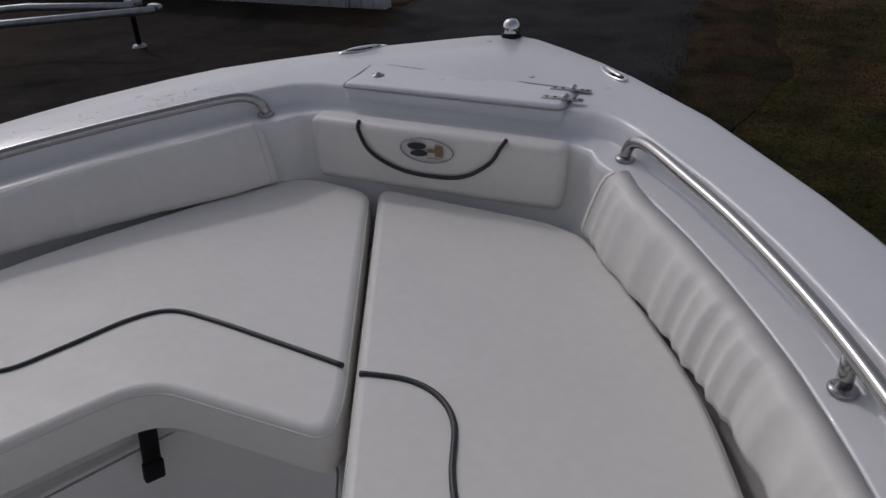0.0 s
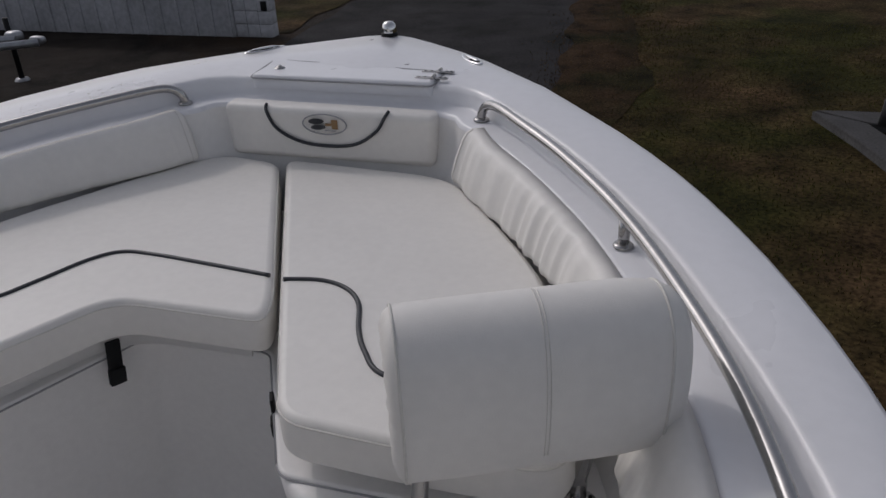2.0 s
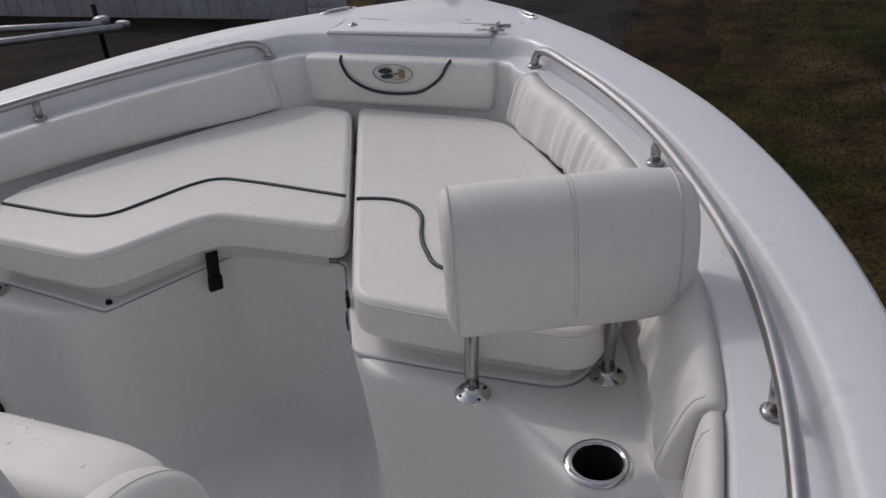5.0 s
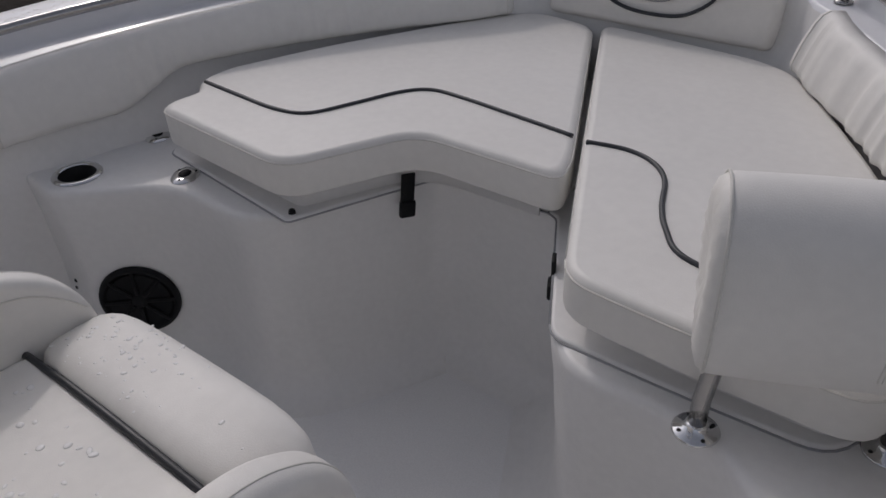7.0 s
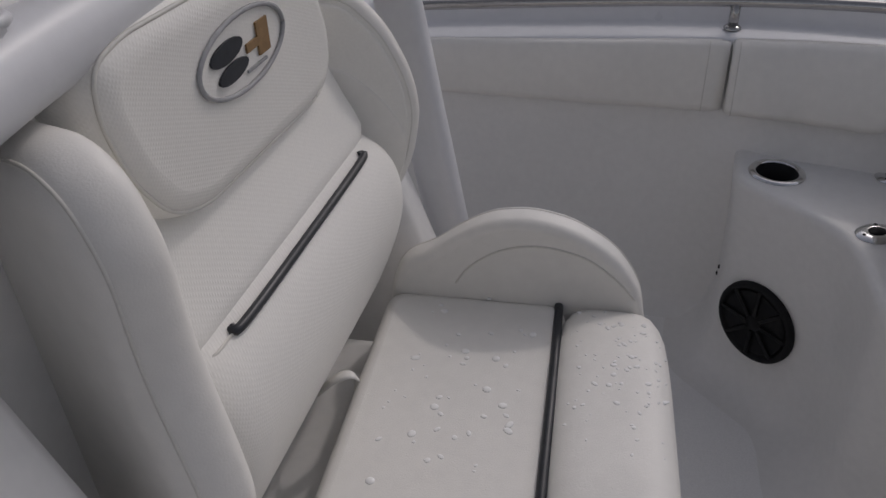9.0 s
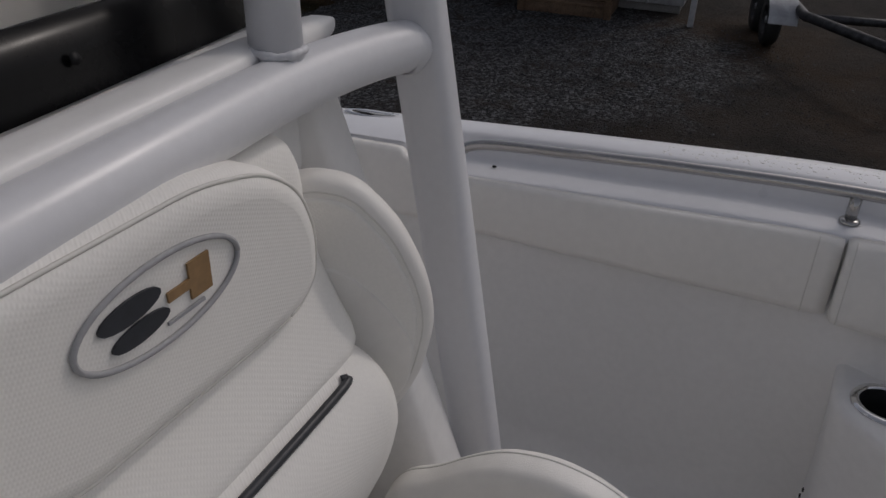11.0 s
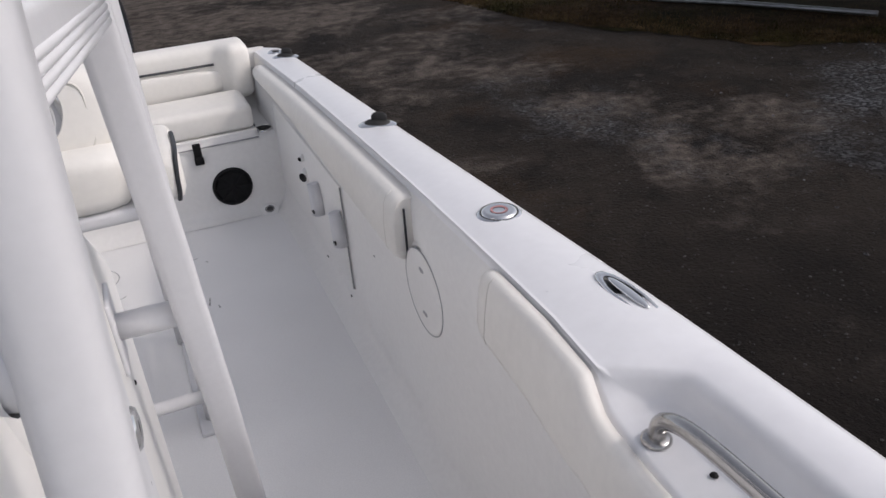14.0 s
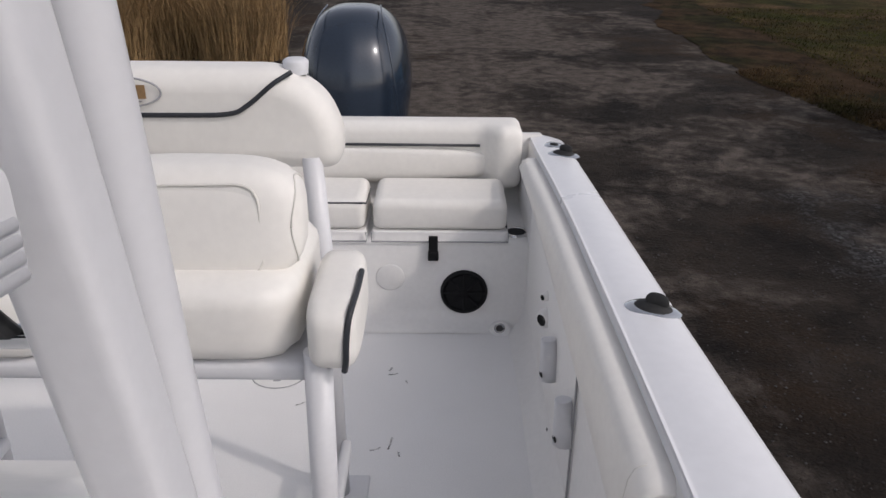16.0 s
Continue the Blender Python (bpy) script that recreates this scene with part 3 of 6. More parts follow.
# front backrest with the emblem
fb = thing("forward_bolster", (0, 2.07, 1.94), "white vinyl bow backrest with black piping arc and stitched oval emblem", "bolster")
fm = Matrix.Translation((0, 2.112, 0)) @ Matrix.Rotation(radians(90), 4, 'X')
part("pad", pad(Outline([(-0.30, 1.935), (0.292, 1.935), (0.30, 2.078), (-0.305, 2.083)], 0.022, 4), -0.005, 0.045, 0.02, 0.0, frame_=fm), VINYL, fb)
part("piping", tube_bm(curve([(-0.176, 2.079, 2.085), (-0.172, 2.065, 2.068), (-0.145, 2.0615, 2.022), (-0.08, 2.0615, 1.99), (0, 2.0615, 1.982), (0.08, 2.0615, 1.992), (0.14, 2.0615, 2.03), (0.165, 2.065, 2.068), (0.173, 2.079, 2.082)], 8), 0.0045, n=8), PIPING, fb, "black piping")


def emblem(parent, m, w, h):
    """Oval ring with plain dark and tan marks inside, stitched flat; m lays its xy plane."""
    ring = [m @ Vector((w / 2 * math.cos(a), h / 2 * math.sin(a), 0.0015)) for a in [2 * math.pi * k / 40 for k in range(41)]]
    part("emblem_ring", tube_bm(ring, h * 0.036, n=6), GREY, parent, "grey stitched oval ring")

    def flat(poly, mat, name, zz=0.002):
        bm = bmesh.new()
        rings(bm, [[m @ Vector((x * w, y * h, 0)) for x, y in poly], [m @ Vector((x * w, y * h, zz)) for x, y in poly]], True, True, True)
        part(name, bm, mat, parent, smooth=False)
    def oval(cx, cy, rx, ry, tilt):
        return [(cx + rx * math.cos(q) * math.cos(tilt) - ry * math.sin(q) * math.sin(tilt), cy + rx * math.cos(q) * math.sin(tilt) + ry * math.sin(q) * math.cos(tilt)) for q in [2 * math.pi * k / 18 for k in range(18)]]
    flat(oval(-0.19, 0.13, 0.18, 0.14, 0.25), PIPING, "emblem_mark")
    flat(oval(-0.15, -0.16, 0.17, 0.12, 0.25), PIPING, "emblem_mark", 0.0024)
    flat([(0.02, 0.05), (0.16, 0.05), (0.16, 0.24), (0.30, 0.24), (0.30, -0.22), (0.16, -0.22), (0.16, -0.07), (0.02, -0.07)], GOLD, "emblem_mark")
    flat([(0.0, -0.29), (0.24, -0.29), (0.24, -0.33), (0.0, -0.33)], GREY, "emblem_mark")


emblem(fb, Matrix.Translation((-0.004, 2.0625, 2.042)) @ Matrix.Rotation(radians(90), 4, 'X'), 0.125, 0.055)

# folding seat backrest on two posts, aft end of the starboard seat
br = thing("post_bolster", (0.69, 1.06, SEAT_Z), "white vinyl padded backrest on two stainless posts", "bolster")
a, b = Vector((0.585, 0.985, 0)), Vector((0.885, 1.125, 0))
ax = (b - a).normalized()
nx = Vector((-ax.y, ax.x, 0))
PROF = curve([(-0.040, 1.976, 0), (-0.052, 2.03, 0), (-0.055, 2.10, 0), (-0.044, 2.160, 0), (-0.016, 2.194, 0), (0.022, 2.203, 0), (0.054, 2.186, 0), (0.070, 2.142, 0), (0.063, 2.090, 0), (0.036, 2.040, 0), (0.002, 1.996, 0), (-0.022, 1.976, 0)], 4, True)
L_ = (b - a).length


def post_pad(s_, k, pucker=0.0):
    """Section of the backrest pad at s_ along its length, drawn in to k of its size."""
    return [a + ax * (s_ + pucker * math.sin(i * 2.4)) + nx * (0.006 + (q.x - 0.006) * k) + Vector((0, 0, 2.095 + (q.y - 2.095) * k)) for i, q in enumerate(PROF)]


bmx = bmesh.new()
loops = [post_pad(s_, k, w) for s_, k, w in (
    (-0.012, 0.30, 0.0), (-0.016, 0.55, 0.001), (-0.017, 0.78, 0.0015), (-0.011, 0.93, 0.001), (-0.003, 0.985, 0.0), (0.003, 1.0, 0.0), (0.02, 1.004, 0.0), (L_ * 0.25, 1.01, 0.0),
    (L_ * 0.5, 1.004, 0.0), (L_ * 0.75, 1.01, 0.0), (L_ - 0.05, 1.005, 0.0), (L_ - 0.02, 0.985, 0.0), (L_ + 0.006, 0.94, 0.0), (L_ + 0.024, 0.86, 0.0), (L_ + 0.036, 0.74, 0.0), (L_ + 0.041, 0.5, 0.0))]
rings(bmx, loops, True, True, True)
part("pad", bmx, VINYL, br)
for s_, k in ((-0.003, 0.995), (L_ + 0.006, 0.945)):
    ring = post_pad(s_, k)
    part("seam", tube_bm(ring + ring[:1], 0.0022, n=6), STITCH, br, "stitched end seam")
flange = [(0.0, 0.0), (0.031, 0.0), (0.033, 0.002), (0.031, 0.005), (0.018, 0.007), (0.0155, 0.016), (0.0135, 0.018), (0.0, 0.018)]
for foot, top in (((0.581, 1.035, SEAT_Z), (0.600, 1.015, 2.02)), ((0.797, 1.145, SEAT_Z), (0.820, 1.105, 2.02))):
    f, t = Vector(foot), Vector(top)
    post = part("post", tube_bm([f, f + Vector((0, 0, 0.06)), f.lerp(t, 0.45) + Vector((0, 0, 0.02)), t], 0.0125, n=14), STEEL, br, "stainless steel post")
    part("foot_flange", turned(flange, Matrix.Translation(foot)), CHROME, post)
    for k in range(4):
        a_ = math.pi / 4 + k * math.pi / 2
        part("screw", turned([(0, 0.0072), (0.0028, 0.007), (0.0036, 0.004)], Matrix.Translation(f + Vector((0.0245 * math.cos(a_), 0.0245 * math.sin(a_), 0))), 8), RUBBER, post)
for off in (0.53, 0.545):
    part("seam", tube_bm(post_pad(L_ * off, 1.008)[2:22], 0.0009, n=5), STITCH, br, "stitched centre seam")


# ---- fittings of the bow ----
def handrail(side):
    """Stainless grab rail along the sunk ledge, with stanchions on round bases."""
    def rx(y):
        return side * min((recess(y) + coaming(y)) / 2 + 0.004, 1.079)

    def rz(y):
        return gz(y) - 0.050
    rail = thing("handrail", (rx(0.85), 0.85, rz(0.85)), "polished stainless steel grab rail on the gunwale ledge", "handrail", "grab rails")
    pts = [(rx(0.085), 0.083, rz(0.08)), (rx(0.09), 0.088, rz(0.08) + 0.03), (rx(0.11), 0.115, rz(0.1) + 0.05), (rx(0.17), 0.17, rz(0.17) + 0.058)]
    pts += [(rx(y), y, rz(y) + 0.058) for y in [0.3 + 0.1 * i for i in range(17)]]
    pts += [(side * 0.475, 2.015, rz(2.0) + 0.056), (side * 0.440, 2.052, rz(2.05) + 0.044), (side * 0.424, 2.066, rz(2.07) + 0.02), (side * 0.421, 2.068, rz(2.07) - 0.004)]
    part("rail", tube_bm(curve(pts, 4), 0.0115, n=12), STEEL, rail)
    for y, z in ((0.85, 0.056), (1.523, 0.056)):
        st = part("stanchion", tube_bm([(rx(y), y, rz(y)), (rx(y), y, rz(y) + z)], 0.0105, n=12), STEEL, rail)
        part("base_ring", turned([(0, 0.006), (0.0145, 0.006), (0.018, 0.003), (0.0185, 0)], Matrix.Translation((rx(y), y, rz(y) + 0.001))), STEEL, st)
    for x, y in ((rx(0.085), 0.083), (side * 0.421, 2.068)):
        part("base_ring", turned([(0, 0.006), (0.0155, 0.006), (0.019, 0.003), (0.0195, 0)], Matrix.Translation((x, y, rz(y) + 0.001))), STEEL, rail)
    return rail


for side in (-1, 1):
    handrail(side)

hz = gz(2.2) - 0.006
hatch = thing("anchor_hatch", (0, 2.2, hz), "white moulded anchor locker hatch with stainless hinges", "hatch")
part("lid", pad(Outline([(-0.258, 2.157), (0.268, 2.150), (0.272, 2.262), (-0.258, 2.31)], 0.015, 4), gz(2.15) - 0.028, gz(2.2) + 0.008, 0.010, 0.0), GEL, hatch)
gap = [Vector((p.x, p.y, gz(p.y) + 0.001)) for p in Outline([(-0.258, 2.157), (0.268, 2.150), (0.272, 2.262), (-0.258, 2.31)], 0.015, 4).at(-0.003)]
part("gap", tube_bm(gap + gap[:1], 0.0028, n=6), GREY, hatch, "dark gap round the lid")
for y in (2.25, 2.19):
    h = part("hinge", block(0.212, 0.302, y - 0.007, y + 0.007, hz + 0.012, hz + 0.017, 0.002), STEEL, hatch, "stainless hinge")
    part("pin", tube_bm([(0.262, y - 0.014, hz + 0.018), (0.262, y + 0.014, hz + 0.018)], 0.005, n=10), STEEL, h)
    for x in (0.222, 0.24, 0.282, 0.294):
        part("screw", turned([(0, 0.0015), (0.003, 0.001), (0.0035, 0)], Matrix.Translation((x, y, hz + 0.017)), 8), BLACK, h)
part("latch", turned([(0, 0.008), (0.006, 0.008), (0.007, 0.004), (0.014, 0.003), (0.016, 0)], Matrix.Translation((-0.202, 2.225, hz + 0.014)), 16), STEEL, hatch)
part("vent_plate", block(0.085, 0.155, 2.305, 2.33, gz(2.3) - 0.002, gz(2.3) + 0.004, 0.002), GREY, hatch)

light = thing("bow_light", (0, 2.585, gz(2.58)), "small chrome domed navigation light on the bow tip", "light")
part("base", turned([(0, 0.02), (0.022, 0.02), (0.026, 0.012), (0.027, 0.0)], Matrix.Translation((0, 2.582, gz(2.58) - 0.004))), BLACK, light)
part("dome", turned([(0.0, 0.052), (0.012, 0.050), (0.020, 0.042), (0.023, 0.03), (0.0235, 0.018)], Matrix.Translation((0, 2.582, gz(2.58) - 0.004))), CHROME, light)


def cleat(x, y, yaw, group="pop-up cleats", size=1.0):
    """Oval pull-up cleat, flush in the gunwale."""
    c = thing("pop_up_cleat", (x, y, gz(y)), "polished stainless oval pop-up cleat set flush in the gunwale", "cleat", group)
    m = Matrix.Translation((x, y, gz(y) + 0.001)) @ Matrix.Rotation(radians(yaw), 4, 'Z') @ Matrix.Diagonal((0.27 * size, size, 0.7, 1))
    part("rim", turned([(0.060, 0.0035), (0.066, 0.0045), (0.075, 0.004), (0.080, 0.0)], m, 32), CHROME, c)
    part("cup", turned([(0.0, 0.001), (0.062, 0.001), (0.062, 0.0025)], m, 32), DARK, c)
    part("bar", puffy((0, 0, 0.005), (0.016 * size, 0.100 * size, 0.008), 2.5, Matrix.Translation((x, y, gz(y) + 0.001)) @ Matrix.Rotation(radians(yaw), 4, 'Z'), 5), CHROME, c)
    return c


cleat(0.318, 2.378, 40, size=0.78)
cleat(-0.342, 2.405, -40, size=0.85)
cleat(-1.204, -0.161, 2)
cleat(1.204, -0.161, -2)


def cup_holder(x, y, z, r=0.046, deep=False):
    c = thing("cup_holder", (x, y, z), "stainless steel cup holder sunk in the deck, dark inside", "cup holder", "cup holders")
    part("rim", turned([(r - 0.005, 0.0015), (r - 0.0035, 0.0035), (r, 0.005), (r + 0.008, 0.003), (r + 0.010, 0.0)], Matrix.Translation((x, y, z + 0.001))), CHROME, c)
    if deep:
        part("cup", turned([(0, -0.085), (r * 0.72, -0.083), (r * 0.8, -0.07), (r * 0.88, -0.02), (r - 0.004, 0.002)], Matrix.Translation((x, y, z + 0.001))), CUP, c, "dark brushed steel cup")
        part("drain_ring", turned([(r * 0.28, -0.0835), (r * 0.36, -0.081), (r * 0.42, -0.0835)], Matrix.Translation((x, y, z + 0.001))), BLACK, c)
        return c
    part("cup", turned([(0, 0.0012), (r - 0.014, 0.0012), (r - 0.008, 0.0018), (r - 0.005, 0.003)], Matrix.Translation((x, y, z + 0.001))), DARK, c)
    return c


for cx, cy, cr in CUPS:
    cup_holder(cx, cy, SEAT_Z, cr, True)
cup_holder(-1.035, -2.41, AFT_Z, 0.036)


def rod_holder(x, y, z, spin, cap=False):
    c = thing("rod_holder", (x, y, z), "stainless flush rod holder" + (" with a black rubber cap" if cap else " with an open dark bore"), "rod holder", "rod holders")
    m = Matrix.Translation((x, y, z + 0.001)) @ Matrix.Rotation(radians(spin), 4, 'Z') @ Matrix.Diagonal((0.88, 1.1 if not cap else 1.3, 1, 1))
    part("flange", turned([(0.016, 0.006), (0.020, 0.0065), (0.034, 0.005), (0.041, 0.0)] if cap else [(0.016, 0.006), (0.020, 0.0065), (0.030, 0.005), (0.036, 0.0)], m), CHROME, c)
    if cap:
        bm = turned([(0.0, 0.016), (0.010, 0.016), (0.022, 0.012), (0.027, 0.007), (0.028, 0.005)], m)
        part("cap", bm, RUBBER, c, "black rubber cap")
        mm = Matrix.Translation((x, y, z)) @ Matrix.Rotation(radians(spin), 4, 'Z')
        part("tab", puffy((0, 0.006, 0.020), (0.014, 0.044, 0.034), 2.4, mm, 6), RUBBER, c, "black pull tab")
    else:
        part("bore", turned([(0, 0.0074), (0.0145, 0.0074), (0.0155, 0.006)], m), BLACK, c)
        for k in range(3):
            a_ = k * 2.094 + 0.5
            part("screw", turned([(0, 0.0015), (0.003, 0.001), (0.0035, 0)], m @ Matrix.Translation((0.026 * math.cos(a_), 0.026 * math.sin(a_), 0.0055)), 8), BLACK, c)
    return c


rod_holder(-0.617, 1.085, SEAT_Z, 30)
rod_holder(-0.841, 1.172, SEAT_Z, 50)
rod_holder(-1.18, -1.287, gz(-1.287), 60, True)
rod_holder(-1.18, -2.44, gz(-2.44), 60, True)
rod_holder(-1.165, -2.56, gz(-2.56), 20)

fill = thing("fuel_cap", (-1.18, -0.548, gz(-0.548)), "round chrome fuel filler cap with a faint red ring", "filler cap")
fmx = Matrix.Translation((-1.18, -0.548, gz(-0.548)))
part("ring", turned([(0.036, 0.006), (0.040, 0.006), (0.045, 0.0)], fmx, 36), CHROME, fill)
part("cap", turned([(0.0, 0.0095), (0.012, 0.0098), (0.026, 0.0115), (0.033, 0.0105), (0.0355, 0.006)], fmx, 36), CHROME, fill)
part("groove", turned([(0.0350, 0.0062), (0.0365, 0.0075), (0.0378, 0.0062)], fmx, 36), DARK, fill, "dark groove")
part("mark", turned([(0.0125, 0.0108), (0.017, 0.0114)], fmx, 30), RED, fill, "faint red ring")


def speaker(at, normal, r=0.078):
    s = thing("speaker", at, "round black marine loudspeaker with a moulded grille", "speaker", "loudspeakers")
    m = facing(at, normal)
    part("rim", turned([(0.0, 0.004), (r * 0.84, 0.004), (r * 0.86, 0.012), (r * 0.93, 0.014), (r, 0.008), (r * 1.01, 0.0)], m, 40), BLACK, s)
    part("cone", turned([(0.0, 0.0125), (r * 0.18, 0.012), (r * 0.25, 0.007), (r * 0.8, 0.0085)], m, 32), BLACK, s)
    for k in range(8):
        part("grille_bar", block(r * 0.2, r * 0.88, -r * 0.05, r * 0.05, 0.009, 0.014, 0.002, m @ Matrix.Rotation(k * math.pi / 4, 4, 'Z')), BLACK, s)
    return s


speaker((-0.724, 0.952, 1.484), (0.673, -0.739, 0.0), 0.094)
speaker((-0.865, AFT_Y - 0.002, 1.421), (0, 1, 0.02))


def strap(at, normal, up, label="black webbing hold-down strap", w=0.03, h=0.085):
    s = thing("strap", at, label, "strap", "hold-down straps")
    n_ = Vector(normal).normalized()
    u = Vector(up).normalized()
    x = u.cross(n_)
    m = Matrix((x, u, n_)).transposed().to_4x4()
    m.translation = Vector(at)
    part("band", block(-w / 2, w / 2, -h * 0.7, 0.0, 0.002, 0.010, 0.002, m), BLACK, s)
    part("buckle", block(-w * 0.58, w * 0.58, -h, -h * 0.62, 0.001, 0.016, 0.004, m), BLACK, s)
    return s


strap((-0.170, 1.318, SEAT_Z + 0.04), (0.90, -0.42, 0), (0.05, 0.1, 1), h=0.10)
strap((0.235, 1.245, SEAT_Z + 0.03), (-0.88, -0.47, 0), (0.0, 0, 1))
strap((-0.762, AFT_Y, AFT_Z + 0.02), (0, 1, 0), (0, 0, 1))


# ---- ground ----
def sheet(name, poly, z, mat, label):
    bm = bmesh.new()
    bm.faces.new([bm.verts.new((x, y, z)) for x, y in poly])
    return one(name, bm, mat, label, "ground", kind="structure", smooth=False)


def ragged(poly, amp, step, seed):
    """Plan loop with an uneven edge."""
    out = []
    n = len(poly)
    for i in range(n):
        a, b = Vector(poly[i]), Vector(poly[(i + 1) % n])
        k = min(160, max(1, int((b - a).length / step)))
        for j in range(k):
            p = a.lerp(b, j / k)
            q = noise.noise_vector(Vector((p.x * 0.9 + seed, p.y * 0.9, seed)))
            q2 = noise.noise_vector(Vector((p.x * 4 + seed, p.y * 4, seed)))
            q3 = noise.noise_vector(Vector((p.x * 13 + seed, p.y * 13, seed)))
            out.append((p.x + amp * (q.x + 0.3 * q2.x + 0.18 * q3.x), p.y + amp * (q.y + 0.3 * q2.y + 0.18 * q3.y)))
    return out


sheet("ground", [(-400, -400), (400, -400), (400, 400), (-400, 400)], 0.0, ASPHALT, "dark wet gravel and asphalt lot with worn patches")
DIRT = material("brown_verge", (0.060, 0.036, 0.019), 0.95, spec=0.05, var=0.35, scale=2.5, fine=35, bump=1.0, bump_scale=30, second=(0.03, 0.026, 0.01), mix_scale=0.8, sharp=(0.45, 0.6))
ROAD = material("old_asphalt_road", (0.034, 0.032, 0.034), 0.85, spec=0.1, var=0.25, scale=1.0, fine=40, bump=0.8, bump_scale=60, second=(0.018, 0.0165, 0.016), mix_scale=0.8, sharp=(0.42, 0.6))
PIT_SHADE = material("pit_shadow", (0.004, 0.004, 0.004), 0.95, spec=0.03, var=0.2, scale=4)
STONE = material("pale_stone", (0.085, 0.082, 0.08), 0.8, spec=0.2, var=0.35, scale=8, fine=30)
DAMP = material("damp_concrete", (0.050, 0.048, 0.047), 0.85, var=0.2, scale=2, fine=40)
CONCRETE = material("weathered_concrete", (0.30, 0.29, 0.28), 0.85, var=0.12, scale=3, fine=60, bump=0.4, bump_scale=80)
WHITE_WALL = material("white_metal_siding", (0.50, 0.50, 0.52), 0.55, var=0.10, scale=1.2, fine=15, second=(0.36, 0.36, 0.37), mix_scale=1.5, sharp=(0.5, 0.75))
WOOD = material("brown_timber", (0.16, 0.10, 0.06), 0.7, var=0.2, scale=8, fine=60)
GALV = material("galvanised_steel", (0.42, 0.43, 0.45), 0.45, 0.8, var=0.12, scale=8)
STRAW = material("dry_grass", (0.40, 0.26, 0.12), 0.9, var=0.2, scale=2.0, fine=10)
BLADE = material("lawn_grass", (0.070, 0.074, 0.020), 0.9, spec=0.1, var=0.3, scale=0.8, fine=6, second=(0.13, 0.088, 0.042), mix_scale=0.9, sharp=(0.45, 0.65))

sheet("road", ragged([(-4.6, 9.5), (-0.2, 8.0), (-0.45, 11.5), (-0.9, 16), (-1.5, 30), (-4, 70), (-12, 68), (-6.5, 30), (-5.0, 16), (-4.9, 12)], 0.25, 0.5, 3), 0.008, ROAD, "cracked grey asphalt lane")
sheet("lawn", ragged([(0.5, -3), (0.2, 7.8), (-0.1, 9.2), (-0.3, 11), (-0.6, 14), (-1.2, 26), (-3, 70), (200, 150), (200, -60), (30, -20), (12, -3)], 0.3, 0.5, 5), 0.016, GRASS_SOIL, "worn winter lawn, green and brown")
sheet("verge", ragged([(-0.45, 8.3), (0.3, 7.6), (0.55, 9.5), (0.15, 12), (-0.4, 16), (-0.7, 26), (-1.5, 26), (-0.95, 14), (-0.65, 11)], 0.2, 0.3, 7), 0.024, DIRT, "bare brown earth along the lawn's edge")
sheet("far_lawn", ragged([(-5.1, 11.5), (-5.2, 14), (-8, 30), (-30, 60), (-40, 20), (-14, 13)], 0.25, 0.5, 9), 0.012, GRASS_SOIL, "rough grass beyond the white wall")
# flat sheet, no hole: its near-black colour stands in for the pit's shade
sheet("pit", [(2.46, 8.22), (2.78, 7.2), (3.2, 5.9), (9, 6.4), (9, 8.3), (2.95, 8.19)], 0.022, PIT_SHADE, "flat near-black sheet for the shaded pit between the concrete copings")
sheet("rough_ground", ragged([(-5.4, -12.2), (-6.2, -9.2), (-7.9, -6.3), (-9.4, -4.9), (-13, -6), (-60, -30), (-40, -80), (-9, -40), (-5.6, -18)], 0.4, 0.12, 15), 0.010, DIRT, "brown winter grass beyond the lot")
sheet("rough_lawn", ragged([(-7.5, -12), (-8.5, -10), (-12, -9), (-60, -32), (-40, -78), (-10, -38), (-7.4, -20)], 0.5, 0.6, 17), 0.014, GRASS_SOIL, "rough lawn, green and brown")


def tufts(name, region, count, h, mat, seed, label, lean=0.4, width=0.006, clump=0):
    """Grass blades as thin bent triangles, in one mesh."""
    rnd = random.Random(seed)
    verts, faces = [], []
    for i in range(count):
        x, y = region(rnd)
        hh = h * rnd.uniform(0.5, 1.2)
        a = rnd.uniform(0, 6.283)
        dx, dy = math.cos(a) * hh * lean * rnd.random(), math.sin(a) * hh * lean * rnd.random()
        wx, wy = -math.sin(a) * width, math.cos(a) * width
        k = len(verts)
        verts += [(x - wx, y - wy, 0.0), (x + wx, y + wy, 0.0), (x + dx * 0.35 + wx * 0.7, y + dy * 0.35 + wy * 0.7, hh * 0.6), (x + dx * 0.35 - wx * 0.7, y + dy * 0.35 - wy * 0.7, hh * 0.6), (x + dx, y + dy, hh)]
        faces += [(k, k + 1, k + 2, k + 3), (k + 3, k + 2, k + 4)]
    me = bpy.data.meshes.new(name)
    me.from_pydata(verts, [], faces)
    me.materials.append(mat)
    return tagged(new(name, me), label, "grass", kind="stuff")


def clumps(cs, r):
    def f(rnd):
        cx, cy = rnd.choice(cs)
        a, d = rnd.uniform(0, 6.283), r * math.sqrt(rnd.random())
        return cx + d * math.cos(a), cy + d * math.sin(a)
    return f


